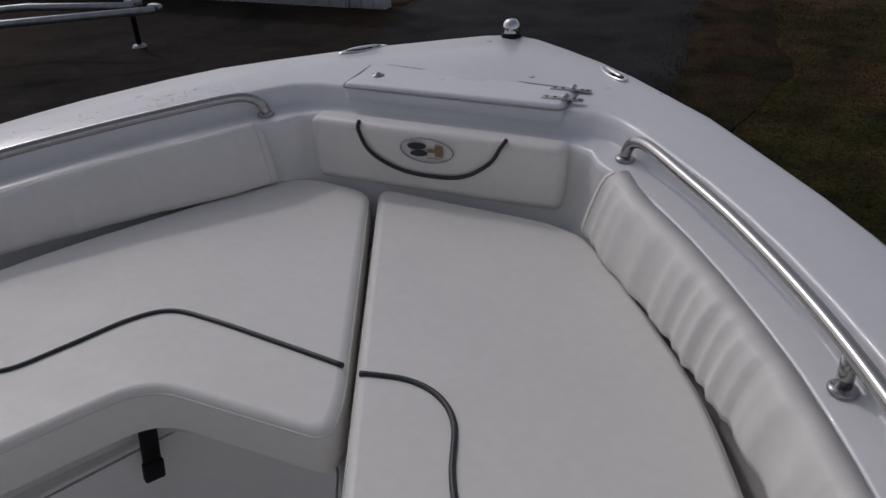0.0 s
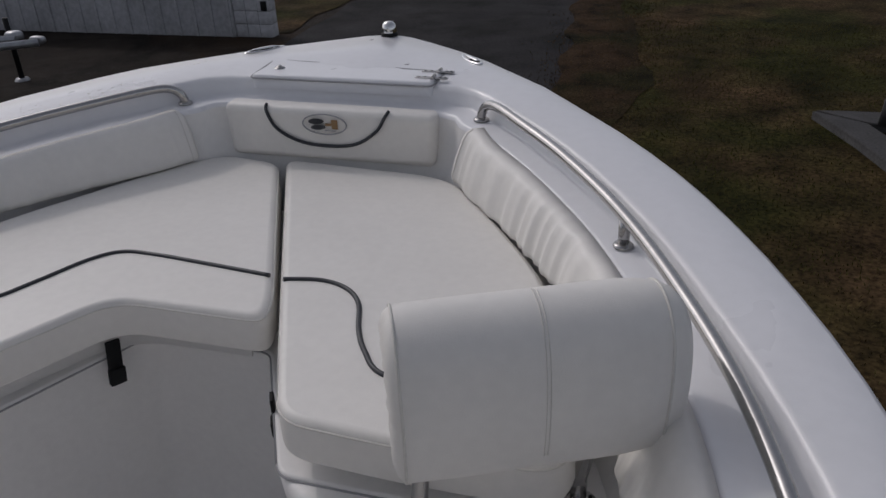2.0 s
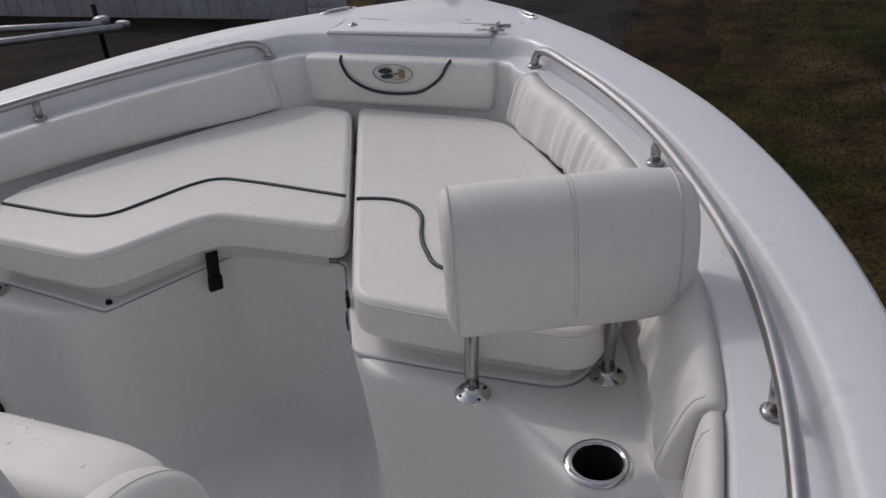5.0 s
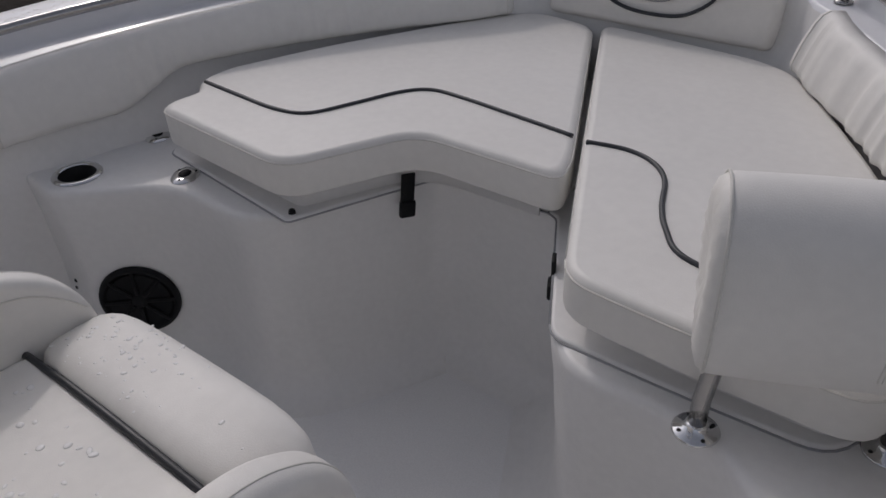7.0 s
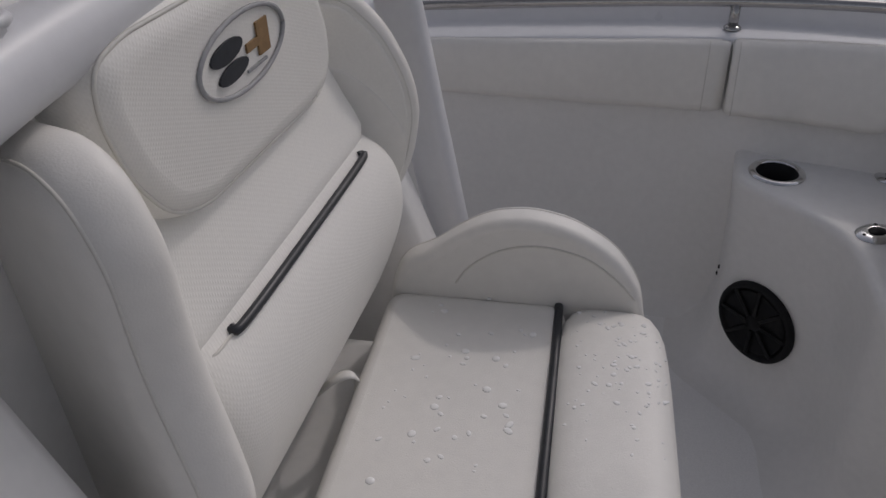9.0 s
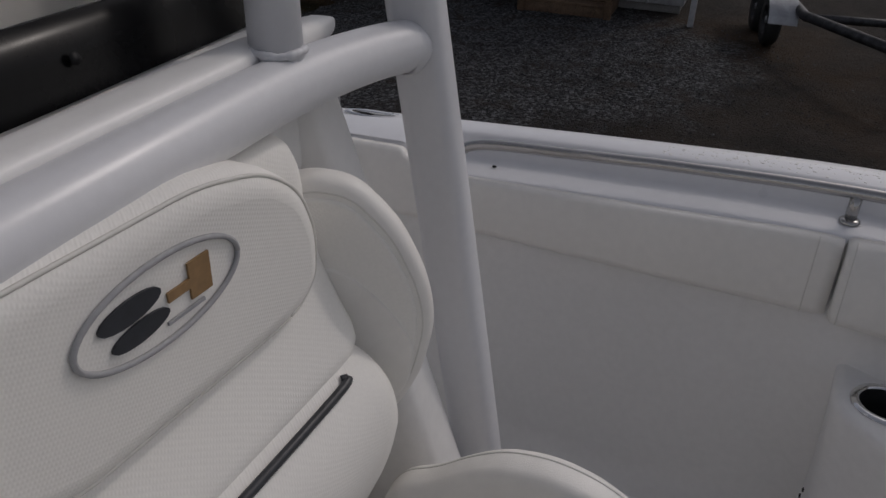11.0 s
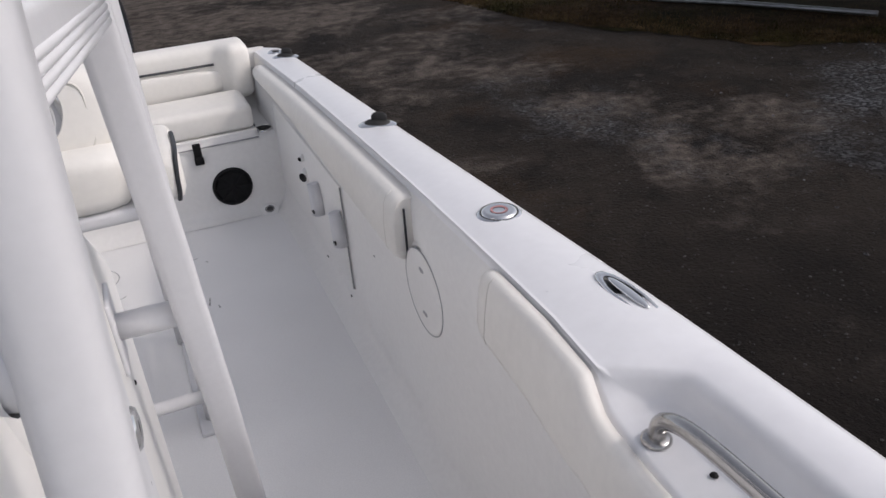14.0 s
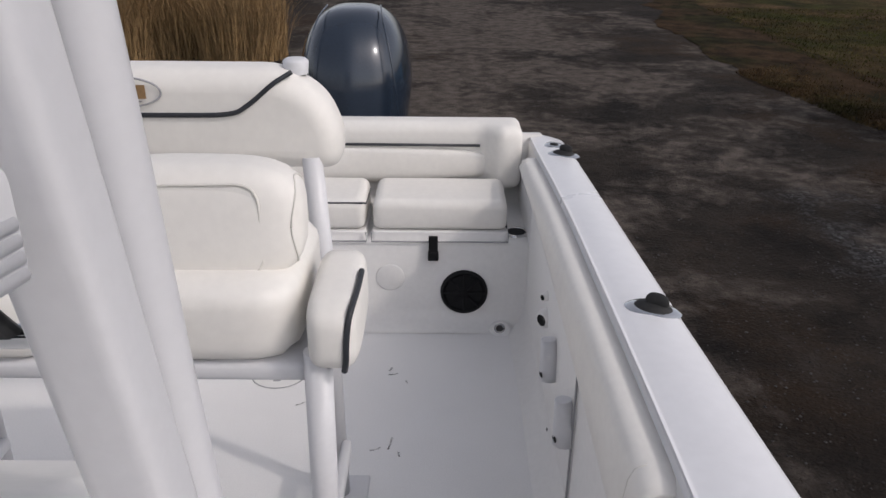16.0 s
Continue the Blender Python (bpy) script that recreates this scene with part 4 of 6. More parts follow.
tufts("tall_grass", clumps([(2.6, -13.6), (3.6, -13.9), (4.7, -13.3), (5.8, -13.8), (6.9, -13.4), (4.2, -15), (6.0, -15.4), (8, -14)], 0.75), 20000, 1.25, STRAW, 4, "tall clumps of dry tan ornamental grass", 0.75, 0.006)
tufts("lawn_blades", lambda r: (r.uniform(0.25, 5.5), r.uniform(2.5, 13)), 42000, 0.040, BLADE, 6, "short winter lawn grass, green and straw", 0.9, 0.005)
DRY = material("dry_stubble", (0.12, 0.078, 0.038), 0.9, spec=0.1, var=0.3, scale=1.2, fine=8, second=(0.05, 0.045, 0.015), mix_scale=1.1, sharp=(0.45, 0.6))


def edge_band(r):
    t_, w_ = r.random(), abs(r.gauss(0, 0.55))
    pts = ((-5.45, -12.6), (-6.0, -9.6), (-7.5, -6.7), (-9.2, -5.4))
    i_ = min(int(t_ * 3), 2)
    a_, b_ = Vector(pts[i_]), Vector(pts[i_ + 1])
    p_ = a_.lerp(b_, t_ * 3 - i_)
    return p_.x - w_ * 0.9, p_.y - w_ * 0.55


tufts("dry_stubble", edge_band, 16000, 0.05, DRY, 9, "dry straw-coloured stubble along the lot's edge", 1.2, 0.005)
tufts("dry_stubble", lambda r: (r.gauss(-0.1, 0.35), r.uniform(7.8, 15)), 9000, 0.04, DRY, 10, "dry straw-coloured stubble along the lawn's edge", 1.2, 0.005)
tufts("lawn_blades", lambda r: (r.uniform(-14, -7.2), r.uniform(-20, -9.2)), 26000, 0.05, BLADE, 8, "short rough grass, green and straw", 0.9, 0.008)


def stones(name, region, count, size, mat, seed, label):
    rnd = random.Random(seed)
    verts, faces = [], []
    for i in range(count):
        x, y = region(rnd)
        s = size * rnd.uniform(0.4, 1.3)
        k = len(verts)
        for a, b, c in ((1, 0, 0.1), (0.2, 1, 0.15), (-0.9, 0.3, 0.1), (-0.1, -1, 0.12), (0.1, 0.1, 0.8)):
            verts.append((x + s * a * rnd.uniform(0.7, 1.2), y + s * b * rnd.uniform(0.7, 1.2), 0.004 + s * c))
        faces += [(k, k + 1, k + 4), (k + 1, k + 2, k + 4), (k + 2, k + 3, k + 4), (k + 3, k, k + 4)]
    me = bpy.data.meshes.new(name)
    me.from_pydata(verts, [], faces)
    me.materials.append(mat)
    return tagged(new(name, me), label, "gravel", kind="stuff")


stones("loose_stones", lambda r: (r.uniform(-9, -1.3), r.uniform(-12, 3)), 9000, 0.010, STONE, 21, "loose grey stones scattered on the lot")
CRUSH = material("crushed_stone", (0.14, 0.14, 0.147), 0.85, spec=0.1, var=0.4, scale=9, fine=40)
stones("loose_stones", lambda r: (r.gauss(-9.0, 1.2), r.gauss(-2.2, 1.5)), 9000, 0.016, CRUSH, 22, "grey crushed gravel")


# ---- things round the lot ----
def coping(corners, label):
    """Low concrete kerb slab over a plan outline."""
    return one("concrete_coping", pad(Outline(corners, 0.02, 3), 0.0, 0.10, 0.015, 0.0), DAMP, label, "coping", "pit copings")


coping([(2.18, 8.57), (2.64, 8.25), (2.98, 7.22), (3.40, 5.9), (3.15, 5.8), (2.80, 6.6), (2.48, 7.75)], "weathered grey concrete coping along a pit in the lawn")
coping([(2.21, 8.59), (2.45, 8.62), (9.20, 8.66), (9.20, 8.30), (3.15, 8.20), (2.67, 8.26)], "weathered grey concrete coping along the pit's far edge")
one("marker_post", tube_bm([(2.76, 8.24, 0.09), (2.78, 8.24, 0.34)], 0.05, n=6, rx=0.03), DAMP, "short dark square post on the pit's coping", "post")


wall = thing("siding_wall", (-8, 11.2, 0), "low white ribbed metal siding wall with rust streaks", "wall", kind="structure")
part("panel", block(-24, -5.85, 11.25, 11.33, 0, 1.9, 0.01), WHITE_WALL, wall)
for i in range(60):
    x = -23.9 + 0.305 * i
    if x < -5.9:
        part("rib", block(x - 0.02, x + 0.02, 11.225, 11.26, 0.0, 1.9, 0.008), WHITE_WALL, wall)
bw = thing("block_wall", (-5.4, 11.4, 0), "low white-painted concrete block wall with a dark vent", "wall", kind="structure")
for r in range(3):
    for c in range(3):
        part("block_piece", block(-5.84 + 0.21 * c, -5.84 + 0.21 * c + 0.203, 11.28, 11.48, 0.2 * r, 0.2 * r + 0.193, 0.006), WHITE_WALL, bw)
part("cap", block(-5.86, -5.19, 11.26, 11.5, 0.6, 0.63, 0.008), CONCRETE, bw)
part("vent", block(-5.36, -5.26, 11.27, 11.285, 0.40, 0.55, 0.003), BLACK, bw)


RIM = material("dull_rim", (0.07, 0.07, 0.075), 0.55, 0.5, var=0.3, scale=12)


def wheel_at(parent, x, y, r, axis=(1, 0, 0)):
    m = facing((x, y, r), axis)
    w = part("wheel", turned([(r * 0.55, -0.08), (r * 0.9, -0.09), (r, -0.05), (r, 0.05), (r * 0.9, 0.09), (r * 0.55, 0.08)], m, 28), RUBBER, parent, "black tyre")
    part("rim", turned([(0, 0.05), (r * 0.2, 0.06), (r * 0.22, 0.03), (r * 0.5, 0.04), (r * 0.58, 0.085)], m, 20), RIM, w, "dull grey rim")
    part("rim", turned([(0, -0.05), (r * 0.2, -0.06), (r * 0.5, -0.04), (r * 0.58, -0.085)], m, 20), RIM, w, "dull grey rim")
    for d in (-0.062, 0.062):
        part("hub_cap", turned([(0, 0.012), (r * 0.12, 0.010), (r * 0.15, -0.01)] if d > 0 else [(0, -0.012), (r * 0.12, -0.010), (r * 0.15, 0.01)], m @ Matrix.Translation((0, 0, d)), 14), GALV, w, "bright hub cap")
    return w


tr = thing("boat_trailer", (-8.6, 7.2, 0), "empty galvanised boat trailer with a jack post and winch", "trailer")
for off in (0.0, 1.1):
    part("beam", tube_bm([(-6.8 - off * 0.4, 8.25 + off * 0.1, 0.60), (-8.2 - off * 0.5, 7.2 + off * 0.7, 0.60), (-11.5, 4.6 + off, 0.58)], 0.05, n=8), GALV, tr)
part("cross_beam", tube_bm([(-9.6, 6.1, 0.58), (-9.0, 7.1, 0.58)], 0.045, n=8), GALV, tr)
part("jack", tube_bm([(-7.55, 8.58, 0.02), (-7.55, 8.58, 0.82)], 0.035, n=10), BLACK, tr, "black jack post")
part("jack_foot", turned([(0, 0.04), (0.08, 0.03), (0.1, 0)], Matrix.Translation((-7.55, 8.58, 0)), 14), GALV, tr)
part("winch", puffy((-7.35, 8.45, 0.62), (0.2, 0.2, 0.14), 3), GALV, tr)
part("coupler", puffy((-6.85, 8.3, 0.62), (0.22, 0.1, 0.1), 3), GALV, tr)
wheel_at(tr, -9.9, 5.4, 0.33, (0.6, 0.8, 0))
wheel_at(tr, -9.0, 6.9, 0.33, (0.6, 0.8, 0))

ob2 = thing("neighbour_boat", (-10.6, -6.6, 0), "white and blue boat on a tandem-axle galvanised trailer", "boat")
dirn = Vector((-0.72, 0.69, 0)).normalized()
org = Vector((-8.7, -6.9, 0))
nrm2 = Vector((0.69, 0.72, 0))


def along2(d, off, z):
    p = org + dirn * d - nrm2 * off
    return (p.x, p.y, z)


part("near_beam", tube_bm([along2(-3.5, 0.35, 0.55), along2(-0.5, 0.1, 0.55), along2(4.0, 0.1, 0.55)], 0.055, n=6), GALV, ob2)
part("far_beam", tube_bm([along2(-3.5, 0.6, 0.55), along2(-0.5, 1.7, 0.55), along2(4.0, 1.7, 0.55)], 0.055, n=6), GALV, ob2)
for d in (1.6, 2.45):
    p = along2(d, 0.0, 0)
    wheel_at(ob2, p[0], p[1], 0.32, tuple(nrm2))
bmf = bmesh.new()
rings(bmf, [[along2(2.02 + 0.88 * math.cos(t_), o_, 0.36 + 0.40 * math.sin(t_)) for t_ in [math.pi * k / 14 for k in range(15)]] for o_ in (-0.14, 0.16)], closed=False)
part("fender", bmf, GALV, ob2)
bmf = bmesh.new()
BLUE = material("pale_blue_hull", (0.25, 0.42, 0.55), 0.3, var=0.04)
rings(bmf, [[along2(d, 0.9 - w, z) for w, z in ((1.15 * k, 1.75 + 0.1 * t), (1.12 * k, 1.1), (0.95 * k, 0.85), (0.0, 0.62), (-0.95 * k, 0.85), (-1.12 * k, 1.1), (-1.15 * k, 1.75 + 0.1 * t))] for d, k, t in ((-3.2, 0.05, 2.0), (-2.4, 0.5, 1.4), (-1.2, 0.85, 0.8), (0.5, 1.0, 0.2), (4.0, 1.0, 0.0))], closed=False, cap1=True)
part("hull", bmf, BLUE, ob2, "pale blue and white hull")

t3_ = thing("tandem_trailer", (-11, 0.9, 0), "dark tandem boat trailer with a bright fender", "trailer")
for x, y in ((-10.68, 1.02), (-11.45, 0.88)):
    wheel_at(t3_, x, y, 0.32, (0.15, -1, 0))
bmf = bmesh.new()
rings(bmf, [[(-11.06 + 0.9 * math.cos(t_), 0.95 + o_ + 0.16 * math.cos(t_), 0.38 + 0.40 * math.sin(t_)) for t_ in [math.pi * k / 14 for k in range(15)]] for o_ in (-0.14, 0.2)], closed=False)
part("fender", bmf, GALV, t3_, "bright curved fender")
part("frame_beam", tube_bm([(-12.2, 1.0, 0.55), (-10.0, 1.35, 0.55), (-8.3, 2.3, 0.6)], 0.06, n=8), RIM, t3_)
part("cross_beam", tube_bm([(-10.0, 1.35, 0.53), (-10.2, 2.9, 0.53)], 0.05, n=8), RIM, t3_)
part("far_beam", tube_bm([(-12.3, 2.7, 0.55), (-10.2, 2.9, 0.55), (-8.3, 2.4, 0.6)], 0.06, n=8), RIM, t3_)

blk = one("concrete_block", block(-7.55, -7.13, -10.45, -10.22, 0, 0.2, 0.012, Matrix.Translation((-7.35, -10.3, 0)) @ Matrix.Rotation(radians(-38), 4, 'Z') @ Matrix.Translation((7.35, 10.3, 0))), CONCRETE, "grey concrete block lying on rough grass", "block")
one("metal_pole", tube_bm([(-7.74, -9.68, 0.04), (-8.75, -8.25, 0.04), (-9.55, -6.66, 0.05)], 0.035, n=10), GALV, "long grey metal pole lying on the ground", "pole")

steps = thing("wooden_steps", (-11.3, -1.7, 0), "brown timber steps against a white building", "steps")
for i in range(4):
    part("tread", block(-11.05 - 0.26 * i - 0.28, -11.05 - 0.26 * i, -2.35, -1.15, 0.17 * i + 0.14, 0.17 * i + 0.18, 0.006), WOOD, steps)
    part("riser", block(-11.06 - 0.26 * i - 0.03, -11.06 - 0.26 * i, -2.33, -1.17, 0.17 * i, 0.17 * i + 0.14, 0.003), WOOD, steps)
for y in (-2.38, -1.12):
    part("stringer", block(-12.1, -11.02, y - 0.02, y + 0.02, 0.0, 0.74, 0.006), WOOD, steps)
    part("post", block(-11.1, -11.0, y - 0.05, y + 0.05, 0.0, 1.5, 0.008), WOOD, steps)
shed = thing("white_building", (-13.5, 0.5, 0), "white ribbed metal building wall", "building", kind="structure")
part("wall", block(-15.5, -11.85, -3.6, -0.15, 0.12, 3.2, 0.01), WHITE_WALL, shed)
part("skirt", block(-15.4, -11.9, -3.5, -0.2, 0.0, 0.13, 0.01), CONCRETE, shed)
for i in range(12):
    part("rib", block(-11.86, -11.825, -3.5 + 0.28 * i, -3.46 + 0.28 * i, 0.12, 3.2, 0.006), WHITE_WALL, shed)
part("post", block(-11.22, -11.14, -0.02, 0.06, 0, 2.2, 0.01), WHITE_WALL, shed)

# trailer under the boat
mt = thing("own_trailer", (0, -0.6, 0), "galvanised boat trailer carrying the hull", "trailer")
for x in (-0.55, 0.55):
    part("bunk", block(x - 0.06, x + 0.06, -2.8, 1.0, 0.62, 0.70, 0.01), WOOD, mt)
    part("frame_beam", block(x * 1.3 - 0.04, x * 1.3 + 0.04, -2.9, 1.2, 0.45, 0.55, 0.01), GALV, mt)
part("keel_beam", block(-0.05, 0.05, -2.9, 3.2, 0.43, 0.52, 0.01), GALV, mt)
for y in (-2.6, -0.9, 0.9):
    part("cross_member", block(-0.78, 0.78, y - 0.04, y + 0.04, 0.40, 0.46, 0.01), GALV, mt)
for y in (-1.7, -0.9):
    for x in (-0.95, 0.95):
        wheel_at(mt, x, y, 0.33)
    part("axle", tube_bm([(-0.95, y, 0.33), (0.95, y, 0.33)], 0.04, n=8), GALV, mt)
part("jack_leg", tube_bm([(0.15, 3.0, 0), (0.15, 3.0, 0.6)], 0.03, n=8), GALV, mt)


# ---- centre console with its forward seat ----
console = thing("centre_console", (0, 0, SOLE_Z), "white moulded fibreglass centre console with a side door", "console")
side_view = [(0.14, SOLE_Z - 0.01), (0.14, 2.30), (0.115, 2.425), (-0.365, 2.435), (-0.388, 2.335), (-0.42, 2.247), (-0.55, 2.162), (-0.80, 1.99), (-0.80, SOLE_Z - 0.01)]
part("body", pad(Outline(side_view, [0.0, 0.1, 0.04, 0.05, 0.04, 0.06, 0.1, 0.06, 0.0], 5), -0.475, 0.475, 0.05, 0.05, 6, frame_=YZX), GEL_IN, console)
# moulded corner columns and the seat carrier between them
for s in (-1, 1):
    bm = bmesh.new()
    cols = []
    for z in (2.385, 2.36, 2.2, 2.0, 1.8, 1.6, SOLE_Z - 0.01):
        f = 0.140 + 0.345 * (2.36 - min(z, 2.36))
        cols.append([(s * x, y, z) for x, y in ((0.33, 0.10), (0.352, f - 0.03), (0.362, f - 0.006), (0.374, f), (0.425, f), (0.439, f - 0.006), (0.446, f - 0.02), (0.474, 0.10))])
    rings(bm, cols, True, True, True)
    part("corner_column", bm, GEL_IN, console)
part("front_lip", puffy((0, 0.14, 2.425), (0.86, 0.05, 0.035), 4, n=8), GEL_IN, console)
# door in the port side: thin proud panel with an arched top
door = part("side_door", pad(Outline([(0.12, 1.40), (0.12, 2.375), (-0.105, 2.388), (-0.185, 2.325), (-0.355, 2.06), (-0.32, 1.86), (-0.30, 1.40)], [0.02, 0.05, 0.06, 0.08, 0.08, 0.1, 0.03], 6), 0.470, 0.481, 0.006, 0.0, frame_=Matrix.Diagonal((-1, 1, 1, 1)) @ YZX), GEL, console, "arched white door panel")
arch = [Vector((-0.4765, p.x, p.y)) for p in Outline([(0.12, 1.40), (0.12, 2.375), (-0.105, 2.388), (-0.185, 2.325), (-0.355, 2.06), (-0.32, 1.86), (-0.30, 1.40)], [0.02, 0.05, 0.06, 0.08, 0.08, 0.1, 0.03], 6).at(-0.004)]
part("gasket", tube_bm(arch + arch[:1], 0.003, n=6), GREY, door, "grey door gasket")
for y, z in ((-0.292, 1.938), (-0.262, 1.62)):
    latch = part("door_latch", turned([(0.012, 0.006), (0.016, 0.008), (0.024, 0.006), (0.028, 0.0)], facing((-0.481, y, z), (-1, 0, 0)) @ Matrix.Diagonal((1.5, 1, 1, 1)), 28), CHROME, door, "oval chrome latch")
    part("grip", puffy((0, 0, 0.004), (0.03, 0.012, 0.006), 3, facing((-0.481, y, z), (-1, 0, 0)), 4), BLACK, latch)
for y, z in ((-0.265, 2.19), (-0.33, 1.93), (-0.52, 1.86)):
    part("screw", turned([(0, 0.003), (0.004, 0.002), (0.005, 0)], facing((-0.477, y, z), (-1, 0, 0)), 8), BLACK, console)

# switch plate under the cross bar
plate = part("switch_plate", block(-0.322, -0.228, 0.136, 0.144, 2.338, 2.372, 0.006), GEL, console)
for x in (-0.243, -0.298):
    part("knob", turned([(0, 0.008), (0.004, 0.008), (0.007, 0.005), (0.008, 0.0)], facing((x, 0.143, 2.356), (0, 1, 0.1)), 16), BLACK, plate, "black knob")
for k in range(3):
    part("print_bar", block(-0.285 + 0.013 * k, -0.277 + 0.013 * k, 0.1435, 0.145, 2.347, 2.351, 0), GREY, plate)

# windshield: smoked clear acrylic with a black lower band
GLASS = bpy.data.materials.new("clear_acrylic")
GLASS.use_nodes = True
gb = GLASS.node_tree.nodes["Principled BSDF"]
gb.inputs["Base Color"].default_value = (0.62, 0.615, 0.60, 1)
gb.inputs["Transmission Weight"].default_value = 1.0
gb.inputs["Roughness"].default_value = 0.02
gb.inputs["IOR"].default_value = 1.2
CREAM = material("cream_plastic", (0.62, 0.56, 0.47), 0.3, var=0.05, coat=0.3)
SMOKE = material("black_band", (0.005, 0.005, 0.0055), 0.25, var=0.1, spec=0.1)
ws = thing("windshield", (0, 0.05, 2.43), "curved clear acrylic windshield with a glossy black lower band", "windshield")
base = curve([(-0.462, -0.22, 0), (-0.470, -0.08, 0), (-0.465, 0.03, 0), (-0.41, 0.072, 0), (-0.2, 0.083, 0), (0, 0.088, 0), (0.2, 0.083, 0), (0.41, 0.072, 0), (0.465, 0.03, 0), (0.470, -0.08, 0), (0.462, -0.22, 0)], 6)


def glass_wall(z0, z1, t, extra=0.0):
    bm = bmesh.new()
    inner, outer = [], []
    for z in (z0, (z0 + z1) / 2, z1):
        f = (z - 2.425) / 0.45
        outer.append([(p.x * (1 - 0.13 * f) * (1 + extra), (p.y - 0.13 * f) + extra * 0.1, z) for p in base])
        inner.append([(p.x * (1 - 0.13 * f) * (1 - t), (p.y - 0.13 * f) - t * 0.45, z) for p in base])
    seq = outer + inner[::-1]
    rings(bm, seq + seq[:1], closed=False)
    return bm


pane = part("pane", glass_wall(2.491, 2.88, 0.012), GLASS, ws)
pane.visible_shadow = False
part("band", glass_wall(2.428, 2.493, 0.013, 0.002), SMOKE, ws, "glossy black band")
for x in (-0.38, -0.1, 0.1, 0.38):
    part("screw", turned([(0, 0.002), (0.005, 0.0015), (0.006, 0)], facing((x, 0.082 - abs(x) ** 3 * 0.3, 2.460), (0, 1, 0.3)), 10), BLACK, ws)

for s in (-1, 1):
    fr = YZX if s > 0 else Matrix.Diagonal((-1, 1, 1, 1)) @ YZX
    part("side_band", pad(Outline([(-0.232, 2.392), (-0.10, 2.404), (-0.10, 2.45), (-0.232, 2.45)], [0.02, 0.008, 0.005, 0.01], 5), 0.452, 0.472, 0.004, 0.0, frame_=fr), SMOKE, ws, "glossy black side wing")

# helm: dash pod and wheel, aft of the windshield
pod = part("dash_pod", puffy((0, -0.13, 2.47), (0.74, 0.32, 0.27), 3.5, n=10), GEL_IN, console, "white moulded dash hump behind the windshield")
comp = part("compass", turned([(0.075, 0.0), (0.078, 0.008), (0.074, 0.018), (0.066, 0.022)], Matrix.Translation((-0.25, -0.10, 2.575)), 32), POWDER, console, "round compass with a cream dome")
part("dome", turned([(0.066, 0.02), (0.062, 0.05), (0.045, 0.075), (0.02, 0.086), (0.0, 0.088)], Matrix.Translation((-0.25, -0.10, 2.575)), 28), CREAM, comp)
part("dash", puffy((0.0, -0.36, 2.30), (0.60, 0.14, 0.18), 5), BLACK, console, "black helm dash")
wheel = thing("steering_wheel", (-0.322, -0.65, 2.311), "chrome-rimmed steering wheel with dark spokes", "steering wheel")
wm = facing((-0.322, -0.65, 2.311), (0, -0.76, 0.65))
part("rim", tube_bm([wm @ Vector((0.151 * math.cos(t_), 0.151 * math.sin(t_), 0)) for t_ in [2 * math.pi * k / 48 for k in range(49)]], 0.0145, n=14), CHROME, wheel)
part("hub", turned([(0, 0.02), (0.03, 0.018), (0.04, 0.0), (0.03, -0.02), (0.018, -0.06)], wm, 20), BLACK, wheel)
for k in range(3):
    t_ = 2 * math.pi * k / 3 + 0.55
    part("spoke", tube_bm([wm @ Vector((0.03 * math.cos(t_), 0.03 * math.sin(t_), 0.005)), wm @ Vector((0.148 * math.cos(t_), 0.148 * math.sin(t_), 0.0))], 0.009, n=10, rx=0.019), BLACK, wheel)

# forward console seat
seat = thing("console_lounger", (0, 0.48, SOLE_Z), "white vinyl console seat with winged backrest and stitched oval emblem", "seat")
part("seat_box", pad(Outline([(-0.25, 0.10), (0.25, 0.10), (0.25, 0.63), (-0.25, 0.63)], 0.05, 5), SOLE_Z - 0.005, 1.765, 0.03, 0.0), GEL_IN, seat)
part("seat_pad", pad(Outline([(-0.238, 0.283), (0.238, 0.283), (0.238, 0.548), (-0.238, 0.548)], 0.03, 4), 1.76, 1.872, 0.02, 0.015), VINYL, seat)
part("front_roll", puffy((0, 0.611, 1.812), (0.485, 0.157, 0.160), 4.5, n=12), VINYL, seat)
part("piping", tube_bm(curve([(-0.232, 0.536, 1.868), (-0.1, 0.537, 1.8745), (0.1, 0.535, 1.8745), (0.232, 0.534, 1.868)], 6), 0.0065, n=8), PIPING, seat, "black piping")
WING = [(0.272, 1.78), (0.290, 1.895), (0.310, 1.925), (0.350, 1.944), (0.392, 1.978), (0.435, 2.002), (0.490, 2.009), (0.548, 1.996), (0.610, 1.958), (0.648, 1.902), (0.668, 1.80)]
